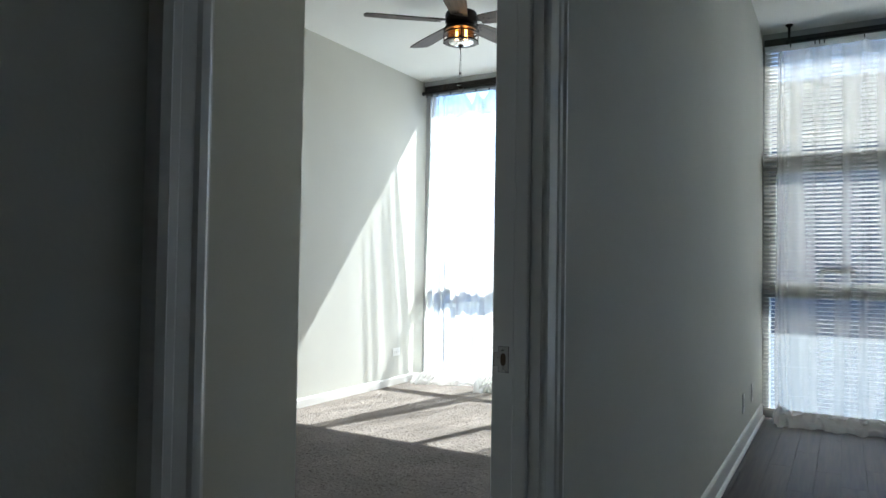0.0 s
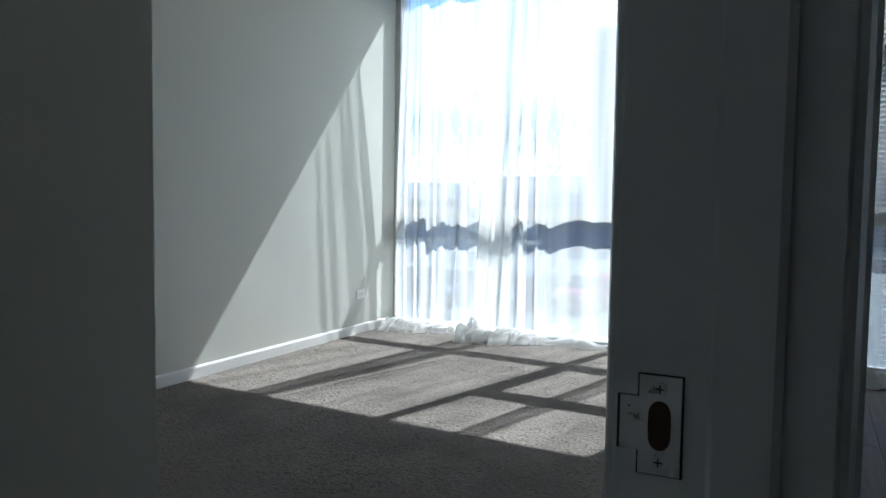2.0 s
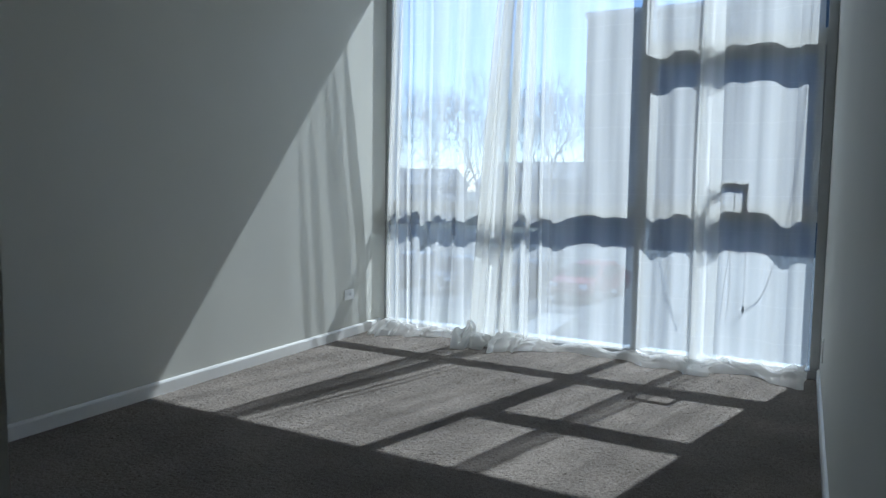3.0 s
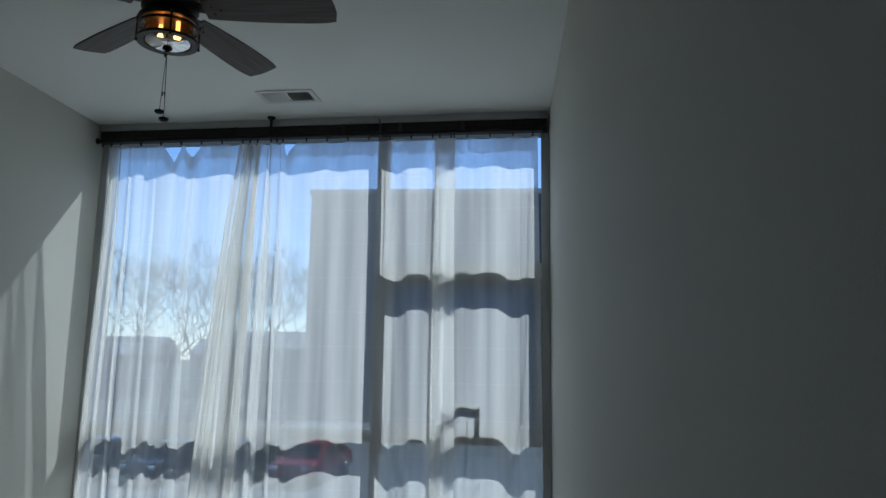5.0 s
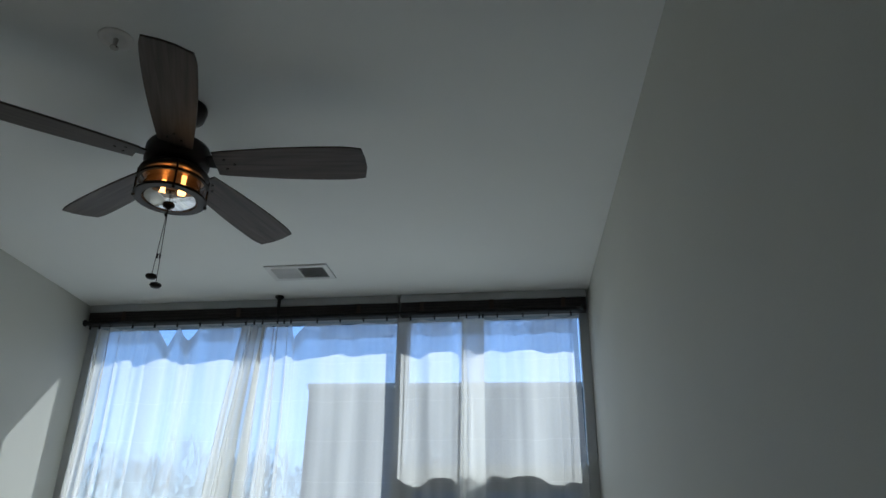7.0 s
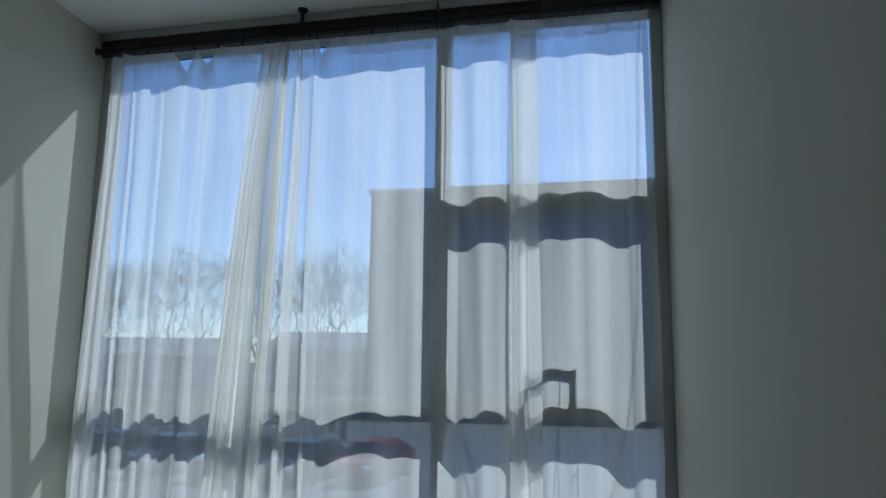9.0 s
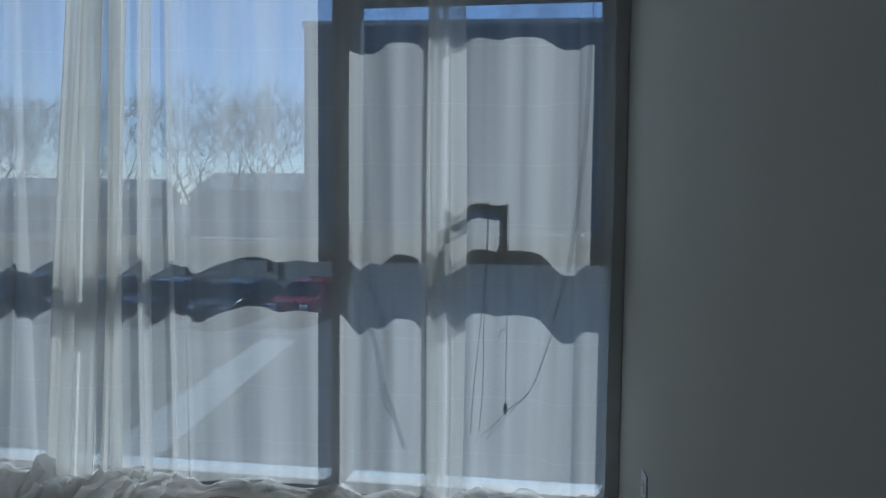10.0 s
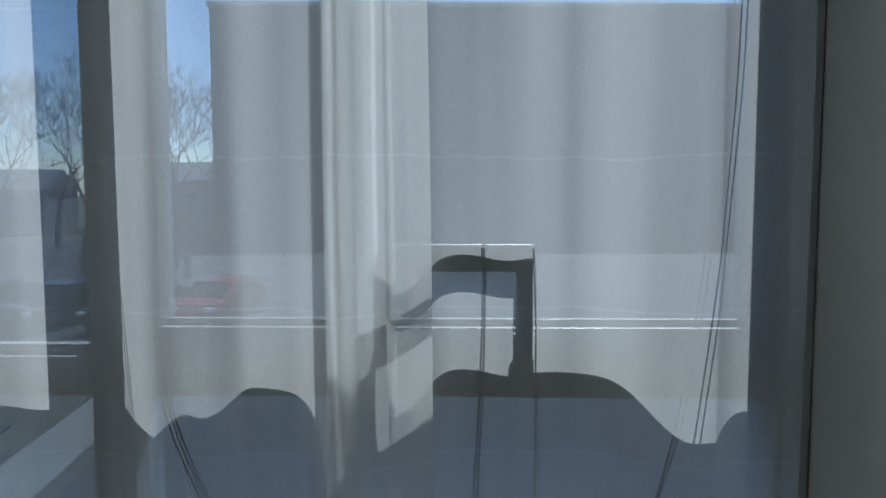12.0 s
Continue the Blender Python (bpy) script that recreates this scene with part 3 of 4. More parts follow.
    for a, b in zip(grid, grid[1:]):
        for j in range(len(a) - 1):
            bm.faces.new((a[j], b[j], b[j + 1], a[j + 1]))
    c = thing(name, WM, label, "curtain", group)
    def face_out(ob):
        if sum(p.normal.y for p in ob.data.polygons) < 0:
            ob.data.flip_normals()
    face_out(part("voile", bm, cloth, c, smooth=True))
    pb = bmesh.new()
    rows = []
    for i in range(nu + 1):
        s = i / nu
        u, v, z = at(s, 1.0)
        reach = puddle * (0.78 + 0.4 * math.exp(-((s - heap) / 0.12) ** 2)) * (0.85 + 0.35 * math.sin(6 * s + ph[5]) + 0.3 * noise.noise(Vector((u * 5, seed, 0))))
        high = 0.055 * floor_lump * math.exp(-((s - heap) / 0.12) ** 2) + floor_lump * (0.03 + 0.055 * max(0.0, 0.5 + 0.9 * noise.noise(Vector((u * 5.5, seed + 4, 1)))))
        row = []
        for j in range(npd + 1):
            f = j / npd
            warp = noise.noise(Vector((u * 6, f * 3, seed)))
            roll = abs(noise.noise(Vector((u * 7.5 + 1.5 * warp, f * 2.2 + warp, seed + 3))))
            fine = noise.noise(Vector((u * 26 + 3 * warp, f * 6 + 2 * warp, seed + 7)))
            zz = high * math.sin(math.pi * min(1, 0.28 + 0.72 * f)) ** 0.6 * (0.6 + 0.85 * roll) + 0.0025 * fine * math.sin(math.pi * f) + 0.002
            row.append(pb.verts.new((u + 0.03 * warp + 0.01 * fine, v + 0.02 - (reach + 0.02) * f - 0.025 * warp * f, max(0.002, zz) if j < npd else 0.002)))
        rows.append(row)
    for a, b in zip(rows, rows[1:]):
        for j in range(npd):
            pb.faces.new((a[j], b[j], b[j + 1], a[j + 1]))
    part("pooled_cloth", pb, HEM, c, "bunched cloth lying on the floor", True)

    def strip(part_name, s0, s1, f0, f1, ns, nf, text):
        sb = bmesh.new()
        rows = [[sb.verts.new(at(s0 + (s1 - s0) * i / ns, f0 + (f1 - f0) * j / nf, 0.0025)) for j in range(nf + 1)] for i in range(ns + 1)]
        for a, b in zip(rows, rows[1:]):
            for j in range(nf):
                sb.faces.new((a[j], b[j], b[j + 1], a[j + 1]))
        face_out(part(part_name, sb, cloth, c, text, True))
    strip("header_hem", 0, 1, 0, 0.033, nu, 4, "doubled stitched header")
    hem = 0.028 / max(0.3, width * 1.15)
    if hems[0]:
        strip("side_hem", 0, hem, 0.033, 1, 4, 46, "doubled stitched side hem")
    if hems[1]:
        strip("side_hem", 1 - hem, 1, 0.033, 1, 4, 46, "doubled stitched side hem")
    return c


CURT = "sheer curtains of the bedroom"
LIVC = "sheer curtains of the living room"
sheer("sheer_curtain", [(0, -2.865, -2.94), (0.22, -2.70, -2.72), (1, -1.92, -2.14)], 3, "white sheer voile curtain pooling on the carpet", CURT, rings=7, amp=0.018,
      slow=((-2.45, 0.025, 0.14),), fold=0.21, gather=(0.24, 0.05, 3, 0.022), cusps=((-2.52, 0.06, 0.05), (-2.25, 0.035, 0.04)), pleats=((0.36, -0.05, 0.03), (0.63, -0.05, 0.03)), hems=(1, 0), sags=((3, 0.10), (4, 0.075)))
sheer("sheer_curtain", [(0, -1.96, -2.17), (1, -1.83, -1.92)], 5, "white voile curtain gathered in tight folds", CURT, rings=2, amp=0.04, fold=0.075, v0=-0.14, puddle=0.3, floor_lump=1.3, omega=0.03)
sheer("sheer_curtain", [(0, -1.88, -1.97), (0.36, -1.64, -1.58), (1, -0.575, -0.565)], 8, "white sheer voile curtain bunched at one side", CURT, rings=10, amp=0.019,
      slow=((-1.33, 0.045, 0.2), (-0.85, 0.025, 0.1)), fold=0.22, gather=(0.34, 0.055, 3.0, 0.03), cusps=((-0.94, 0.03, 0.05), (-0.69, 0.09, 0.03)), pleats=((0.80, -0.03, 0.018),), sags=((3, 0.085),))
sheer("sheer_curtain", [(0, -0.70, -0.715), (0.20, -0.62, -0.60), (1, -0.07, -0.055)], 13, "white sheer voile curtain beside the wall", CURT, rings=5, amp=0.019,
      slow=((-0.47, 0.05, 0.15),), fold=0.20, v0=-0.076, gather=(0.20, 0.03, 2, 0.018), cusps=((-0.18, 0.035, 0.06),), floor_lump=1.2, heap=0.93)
sheer("sheer_curtain", [(0, 0.22, 0.22), (0.25, 0.28, 0.32), (1, 1.30, 1.25)], 21, "white sheer curtain over white blinds in the living room", LIVC, rings=5, amp=0.016, fold=0.15, v0=-0.16,
      pleats=((0.12, -0.06, 0.02), (0.4, 0.05, 0.015), (0.62, -0.06, 0.014), (0.8, 0.05, 0.014)), cloth=VOILE, floor_lump=1.3)
sheer("sheer_curtain", [(0, 1.36, 1.36), (1, 2.5, 2.5)], 23, "white sheer curtain over white blinds in the living room", LIVC, rings=6, amp=0.016, fold=0.15, v0=-0.16, pleats=((0.2, -0.05, 0.015), (0.6, 0.05, 0.015)), cloth=VOILE)


def curtain_rod(u0, u1, posts, label, v=-0.10):
    r = thing("curtain_rod", WM @ Matrix.Translation((0, v, 2.785)), label, "curtain rod")
    part("pole", rod(bmesh.new(), (u0, 0, 0), (u1, 0, 0), 0.009, 0.009, 14), BLACK, r)
    for u, d in ((u0, -1), (u1, 1)):
        bm = lathe(bmesh.new(), [(0.001, 0), (0.019, 0.0), (0.021, 0.008), (0.014, 0.016), (0.010, 0.022), (0.010, 0.04)], 16)
        bmesh.ops.transform(bm, matrix=Matrix.Translation((u, 0, 0)) @ Matrix.Rotation(radians(90) * -d, 4, "Y"), verts=bm.verts)
        part("end_cap", bm, BLACK, r, smooth=True)
    for u in posts:
        bm = lathe(bmesh.new(), [(0.001, 0.127), (0.026, 0.127), (0.026, 0.120), (0.010, 0.106), (0.008, 0.02), (0.001, 0.0)], 16, (u, 0, 0))
        p = part("ceiling_post", bm, BLACK, r, smooth=True)
        bm = bmesh.new()
        tube(bm, [(u, 0.013 * math.cos(a), 0.013 * math.sin(a)) for a in [2 * math.pi * k / 14 for k in range(15)]], 0.003, 6)
        part("saddle", bm, BLACK, p)
    return r


curtain_rod(UL + 0.025, -0.03, (-1.765,), "thin black curtain rod under the blind")
curtain_rod(0.28, 3.9, (0.30, 2.1), "black ceiling-hung curtain rod in the living room", -0.16)


def ring_proto(u, v, z):
    r = thing("curtain_ring", WM @ Matrix.Translation((u, v, z)), "small black curtain ring with clip", "curtain ring", "curtain rings")
    bm = bmesh.new()
    tube(bm, [(0, 0.015 * math.cos(a), 0.015 * math.sin(a)) for a in [2 * math.pi * k / 12 for k in range(13)]], 0.0018, 5)
    part("ring", bm, BLACK, r)
    bm = boxed(-0.004, -0.006, -0.038, 0.004, 0.006, -0.018, bevel=0.002)
    rod(bm, (0, 0, -0.019), (0, 0, -0.013), 0.002, 0.002, 6)
    part("clip", bm, BLACK, r)
    return r


proto = ring_proto(-2.92, -0.10, 2.781)
spots = [-2.86] + [-2.93 + 0.98 * k / 7 for k in range(1, 8)] + [-1.9, -1.85, -1.76, -1.72, -1.68] + [-1.66 + 1.08 * k / 8 for k in range(1, 9)] + [-0.67, -0.60, -0.5, -0.36, -0.22, -0.1]
for u in spots:
    copy_thing(proto, WM @ Matrix.Translation((u, -0.10, 2.781)))
for u in (0.31, 0.47, 0.5, 0.53, 0.78, 1.05, 1.33, 1.45, 1.7, 1.95, 2.2, 2.45):
    copy_thing(proto, WM @ Matrix.Translation((u, -0.16, 2.781)))

# the bedroom blind, drawn up into a stack under the head
blind = thing("raised_blind", WM, "dark slatted blind drawn up under the ceiling", "blind")
for a, b in ((UL + 0.015, -1.07), (-1.055, -0.012)):
    part("headrail", boxed(a, -0.064, 2.865, b, -0.006, 2.909, bevel=0.002), FRAME, blind, "grey headrail")
    for k in range(11):
        part("slat", boxed(a + 0.004 * (k % 2), -0.06 + 0.002 * (k % 3), 2.799 + 0.0060 * k, b - 0.004 * (k % 2), -0.010, 2.8028 + 0.0060 * k), BLIND, blind)
    part("bottom_rail", boxed(a, -0.06, 2.786, b, -0.010, 2.797, bevel=0.002), BLIND, blind)
    for k in range(3):
        u = a + (b - a) * (0.12 + 0.38 * k)
        part("ladder_tape", boxed(u - 0.012, -0.0645, 2.789, u + 0.012, -0.062, 2.865), TAPE, blind)


def cord(name, pts, label, radius=0.0011, tassel=True):
    c = thing(name, WM, label, "blind cord", "blind cords")
    part("strand", tube(bmesh.new(), pts, radius, 5), BLACK, c)
    if tassel:
        u, v, z = pts[-1]
        part("tassel", lathe(bmesh.new(), [(0.001, 0.0), (0.004, 0.0), (0.007, -0.02), (0.006, -0.034), (0.001, -0.036)], 10, (u, v, z)), BLACK, c)
    return c


def hang(points, v=-0.03):
    """A slack cord through (u, z) points, rounded between them."""
    out = []
    n = len(points)
    for k in range(n - 1):
        p0, p1, p2, p3 = points[max(k - 1, 0)], points[k], points[k + 1], points[min(k + 2, n - 1)]
        for j in range(6):
            f = j / 6
            u, z = (0.5 * (2 * b + (c - a) * f + (2 * a - 5 * b + 4 * c - d) * f * f + (3 * b - a - 3 * c + d) * f ** 3) for a, b, c, d in zip(p0, p1, p2, p3))
            out.append((u, v, z))
    return out + [(points[-1][0], v, points[-1][1])]


cord("blind_cord", hang(((-0.416, 1.135), (-0.412, 0.99), (-0.413, 0.69), (-0.414, 0.40)), -0.036), "thin dark blind cord with tassel hooked over the sash handle")
cord("blind_cord", hang(((-0.413, 0.665), (-0.428, 0.674), (-0.444, 0.646)), -0.036), "short knotted end of a blind cord", tassel=False)
cord("blind_cord", hang(((-0.486, 1.134), (-0.486, 0.98), (-0.497, 0.73), (-0.498, 0.46), (-0.51, 0.28)), -0.037), "thin dark blind cord draped over the sash handle", tassel=False)
cord("blind_cord", hang(((-0.489, 1.134), (-0.490, 0.98), (-0.505, 0.73), (-0.53, 0.46), (-0.54, 0.28)), -0.037), "thin dark blind cord draped over the sash handle", tassel=False)
for d in (0.0, 0.008):
    cord("blind_cord", hang(((-0.10 - d, 2.78), (-0.13 - d, 1.6), (-0.145 - d, 1.3), (-0.175 - d, 1.03), (-0.20 - d, 0.87), (-0.252, 0.69), (-0.318, 0.475), (-0.404 - 2 * d, 0.367), (-0.482 - 3 * d, 0.271))), "thin dark looped blind cord", tassel=False)
for d in (0.0, 0.007, 0.013):
    cord("blind_cord", hang(((-1.0, 2.78), (-1.012 + d, 1.44), (-0.985 + d, 1.07), (-0.955 + d, 0.87), (-0.88 + d, 0.67), (-0.845 + d, 0.457), (-0.783 + d, 0.251))), "thin dark blind cord hanging at a slant", tassel=False)

# living room blinds, lowered
for u0, u1 in ((PT + 0.02, 2.0), (2.03, 4.1)):
    b = thing("venetian_blind", WM, "white venetian blind lowered over the window", "blind", "living room blinds")
    part("headrail", boxed(u0, -0.06, 2.80, u1, -0.015, 2.85, bevel=0.002), BLIND, b)
    bm = bmesh.new()
    box(bm, -(u1 - u0) / 2, -0.018, -0.0007, (u1 - u0) / 2, 0.018, 0.0007)
    me = finish(bm, "slat", SLAT)
    for k in range(91):
        o = new("slat", me)
        o.parent = b
        o.matrix_basis = Matrix.Translation(((u0 + u1) / 2, -0.038, 0.09 + 0.03 * k)) @ Matrix.Rotation(radians(-30 if k > 64 else -15 if k > 28 else -12), 4, "X")
    part("bottom_rail", boxed(u0, -0.05, 0.055, u1, -0.025, 0.072, bevel=0.002), SLAT, b)
    for k in range(5):
        u = u0 + (u1 - u0) * (0.06 + 0.22 * k)
        part("ladder_cord", rod(bmesh.new(), (u, -0.052, 0.07), (u, -0.052, 2.8), 0.0012, 0.0012, 5), SLAT, b)


# ---- the ceiling fan ----
fan = thing("ceiling_fan", Matrix.Translation((-1.54, 2.745, 0.012)), "dark bronze ceiling fan with weathered wood blades and lit lantern", "ceiling fan")
part("canopy", lathe(bmesh.new(), [(0.001, H - 0.012), (0.068, H - 0.012), (0.070, H - 0.012 - 0.012), (0.062, H - 0.012 - 0.045), (0.035, H - 0.012 - 0.062), (0.013, H - 0.012 - 0.066)], 32), BRONZE, fan, smooth=True)
part("downrod", rod(bmesh.new(), (0, 0, 2.74), (0, 0, H - 0.08), 0.013, 0.013, 16), BRONZE, fan)
part("motor_housing", lathe(bmesh.new(), [(0.015, 2.765), (0.03, 2.76), (0.055, 2.745), (0.098, 2.735), (0.105, 2.72), (0.105, 2.672), (0.095, 2.655), (0.06, 2.645), (0.001, 2.645)], 40), BRONZE, fan, smooth=True)
R = 0.625
for k in range(5):
    a = 3.3 + 72 * k
    m = Matrix.Rotation(radians(a), 4, "Z") @ Matrix.Translation((0, 0, 2.672)) @ Matrix.Rotation(radians(-11), 4, "X")
    bm = bmesh.new()
    outline = []
    n = 14
    for i in range(n + 1):
        f = i / n
        outline.append((0.13 + (R - 0.13) * f, -(0.052 + 0.026 * math.sin(1.9 * f + 0.1) - 0.006 * max(0, f - 0.93) / 0.07)))
    outline.append((R + 0.008, -0.02))
    outline.append((R + 0.010, 0.02))
    for i in range(n, -1, -1):
        f = i / n
        outline.append((0.13 + (R - 0.13) * f, 0.052 + 0.026 * math.sin(1.9 * f + 0.1) - 0.006 * max(0, f - 0.93) / 0.07))
    prism(bm, outline, 0.007)
    bmesh.ops.bevel(bm, geom=[e for e in bm.edges if abs(e.verts[0].co.z - e.verts[1].co.z) < 1e-5], offset=0.0015, segments=1, affect="EDGES")
    blade = part("blade", bm, BLADE, fan, "weathered grey-brown wood blade")
    blade.matrix_basis = m
    bm = bmesh.new()
    prism(bm, [(0.075, -0.018), (0.13, -0.03), (0.2, -0.04), (0.215, -0.03), (0.19, 0), (0.215, 0.03), (0.2, 0.04), (0.13, 0.03), (0.075, 0.018)], 0.006, Matrix.Translation((0, 0, 0.0075)))
    for sx, sy in ((0.165, -0.022), (0.165, 0.022), (0.195, 0.0)):
        rod(bm, (sx, sy, -0.003), (sx, sy, 0.002), 0.005, 0.005, 8)
    part("blade_iron", bm, BRONZE, fan).matrix_basis = m
def lantern(profile):
    """The lantern's squat proportions."""
    return [(0.87 * r, 0.539 + 0.8 * z) for r, z in profile]


part("lamp_collar", lathe(bmesh.new(), lantern([(0.001, 2.645), (0.07, 2.645), (0.075, 2.63), (0.122, 2.624), (0.128, 2.616), (0.128, 2.606), (0.118, 2.602), (0.05, 2.606)]), 40), BRONZE, fan, smooth=True)
part("reflector", lathe(bmesh.new(), lantern([(0.001, 2.601), (0.112, 2.601), (0.114, 2.604)]), 32), REFLECT, fan, "warm metal reflector plate")
glass = part("lamp_glass", lathe(bmesh.new(), lantern([(0.100 + 0.0012 * (k % 2), 2.603 - 0.0055 * k) for k in range(18)]), 48, capped=False), LAMPGLASS, fan, "clear ribbed glass drum", True)
dome = part("lamp_glass", lathe(bmesh.new(), lantern([(0.098, 2.508), (0.09, 2.497), (0.07, 2.487), (0.04, 2.479), (0.012, 2.476)]), 48, capped=False), DOMEGLASS, fan, "clear patterned bottom glass", True)
for o in (glass, dome):
    o.visible_shadow = False
for z, rr in ((2.575, 0.128), (2.505, 0.13)):
    bm = bmesh.new()
    lathe(bm, lantern([(rr - 0.030 if z < 2.55 else rr - 0.009, z - 0.006), (rr, z - 0.006), (rr + 0.003, z), (rr, z + 0.006), (rr - 0.030 if z < 2.55 else rr - 0.009, z + 0.006), (rr - 0.030 if z < 2.55 else rr - 0.009, z - 0.006)]), 48, capped=False)
    part("cage_ring", bm, BRONZE, fan)
for k in range(4):
    a = radians(30 + 90 * k)
    part("cage_bar", rod(bmesh.new(), (0.111 * math.cos(a), 0.111 * math.sin(a), 2.539), (0.111 * math.cos(a), 0.111 * math.sin(a), 2.631), 0.0035, 0.0035, 8), BRONZE, fan)
    part("cage_knob", lathe(bmesh.new(), lantern([(0.001, 2.486), (0.006, 2.488), (0.007, 2.495), (0.001, 2.5)]), 10, (0.111 * math.cos(a), 0.111 * math.sin(a), 0)), BRONZE, fan)
part("finial", lathe(bmesh.new(), lantern([(0.001, 2.455), (0.008, 2.457), (0.011, 2.463), (0.02, 2.468), (0.022, 2.474), (0.008, 2.478)]), 20), BRONZE, fan, smooth=True)
for sx, sy in ((-0.038, 0.012), (0.04, -0.008)):
    bulb = part("bulb", lathe(bmesh.new(), lantern([(0.001, 2.505), (0.008, 2.508), (0.014, 2.516), (0.016, 2.526), (0.013, 2.54), (0.009, 2.555), (0.009, 2.602)]), 16, (sx, sy, 0)), BULB, fan, "glowing warm bulb", True)
for (sx, sy), z in (((-0.006, -0.012), 2.265), ((0.012, -0.01), 2.236)):
    c = part("pull_chain", rod(bmesh.new(), (0, 0, 2.512), (sx, sy, z), 0.0012, 0.0012, 6), BRONZE, fan)
    part("pull_knob", lathe(bmesh.new(), [(0.001, 0.012), (0.006, 0.009), (0.017, 0.005), (0.018, 0.0), (0.013, -0.006), (0.001, -0.008)], 18, (sx, sy, z)), BRONZE, c, smooth=True)
    part("chain_joint", rod(bmesh.new(), (sx * 0.45, sy * 0.45, 2.345), (sx * 0.5, sy * 0.5, 2.33), 0.003, 0.003, 8), BRONZE, c)

# ---- ceiling fittings ----
vent = thing("ceiling_vent", Matrix.Translation((-1.545, 4.243, H)) @ Matrix.Rotation(SKEW, 4, "Z"), "white ceiling air register with angled louvres", "air vent")
bm = bmesh.new()
for x0, y0, x1, y1 in ((-0.17, -0.098, 0.17, -0.07), (-0.17, 0.07, 0.17, 0.098), (-0.17, -0.07, -0.142, 0.07), (0.142, -0.07, 0.17, 0.07), (-0.004, -0.07, 0.004, 0.07)):
    box(bm, x0, y0, -0.008, x1, y1, 0.0)
part("frame", bm, VENT, vent)
part("backing", boxed(-0.142, -0.07, -0.002, 0.142, 0.07, 0.0), SLOT, vent)
for sx, tilt in ((-1, -50), (1, 50)):
    for k in range(13):
        s = part("slat", boxed(-0.006, -0.07, -0.0006, 0.006, 0.07, 0.0006), VENT, vent)
        s.matrix_basis = Matrix.Translation((sx * (0.012 + 0.0102 * k), 0, -0.006)) @ Matrix.Rotation(radians(tilt), 4, "Y")
spr = thing("sprinkler", Matrix.Translation((-1.612, 2.388, H)), "white recessed fire sprinkler in the ceiling", "sprinkler")
part("rosette", lathe(bmesh.new(), [(0.028, -0.001), (0.034, -0.006), (0.05, -0.003), (0.052, 0.0)], 28), PLASTIC, spr, smooth=True)
part("cup", lathe(bmesh.new(), [(0.001, -0.0005), (0.03, -0.0005), (0.03, -0.002)], 24), VENT, spr)
bm = rod(bmesh.new(), (0, 0, -0.03), (0, 0, 0), 0.005, 0.008, 10)
rod(bm, (0, 0, -0.034), (0, 0, -0.031), 0.013, 0.013, 12)
part("head", bm, NICKEL, spr)


# ---- outlets and switches ----
def plate_thing(name, m, label, wide, high, build):
    t = thing(name, m, label, "outlet" if "outlet" in name else "switch", "wall plates")
    part("cover", boxed(-wide / 2, -high / 2, 0, wide / 2, high / 2, 0.0055, bevel=0.002), PLASTIC, t)
    build(t)
    return t


def duplex(t, along_x):
    for s in (-1, 1):
        cx, cy = (0.02 * s, 0) if along_x else (0, 0.02 * s)
        o = part("socket", boxed(cx - 0.0165, cy - 0.0145, 0.005, cx + 0.0165, cy + 0.0145, 0.0085, bevel=0.0015), PLASTIC, t)
        for d in (-0.006, 0.006):
            a, b = (cx + 0.001, cy + d) if along_x else (cx + d, cy + 0.002)
            w, h = (0.004, 0.001) if along_x else (0.001, 0.004)
            part("slot", boxed(a - w, b - h, 0.0084, a + w, b + h, 0.0089), SLOT, o)
    part("screw", rod(bmesh.new(), (0, 0, 0.005), (0, 0, 0.0072), 0.003, 0.003, 8), NICKEL, t)


def on_wall(x, y, z, nx):
    """Axes on a wall whose normal is nx along x: local x along y, local y up, local z out."""
    return Matrix(((0, 0, nx, x), (nx, 0, 0, y), (0, 1, 0, z), (0, 0, 0, 1)))


plate_thing("wall_outlet", on_wall(XL, 4.285, 0.301, 1), "white outlet laid sideways low on the sunny wall", 0.118, 0.072, lambda t: duplex(t, True))
plate_thing("wall_outlet", on_wall(0, 4.15, 0.26, -1), "white outlet low on the shaded bedroom wall", 0.072, 0.118, lambda t: duplex(t, False))
plate_thing("wall_outlet", on_wall(PT, 3.455, 0.274, 1), "white outlet low on the living room wall", 0.072, 0.118, lambda t: duplex(t, False))
plate_thing("wall_outlet", on_wall(PT, 3.931, 0.273, 1), "white outlet near the living room window", 0.072, 0.118, lambda t: duplex(t, False))


def toggles(t):
    for s in (-1, 1):
        o = part("toggle", boxed(-0.005, -0.004, 0.0, 0.005, 0.006, 0.022, bevel=0.002), PLASTIC, t)
        o.matrix_basis = Matrix.Translation((0.023 * s, 0, 0.004)) @ Matrix.Rotation(radians(-22), 4, "X")
        for z in (-0.03, 0.03):
            part("screw", rod(bmesh.new(), (0.023 * s, z, 0.005), (0.023 * s, z, 0.0072), 0.003, 0.003, 8), NICKEL, t)


plate_thing("light_switch", on_wall(0, 0.70, 0.862, -1), "white double light switch beside the door frame", 0.116, 0.116, toggles)


# ---- outside ----
bm = bmesh.new()
bmesh.ops.create_grid(bm, x_segments=2, y_segments=2, size=1500)
solid("ground", bm, LAWN, "dry winter lawn and lots to the horizon", "ground", "structure", m=Matrix.Translation((0, 0, GROUND)))


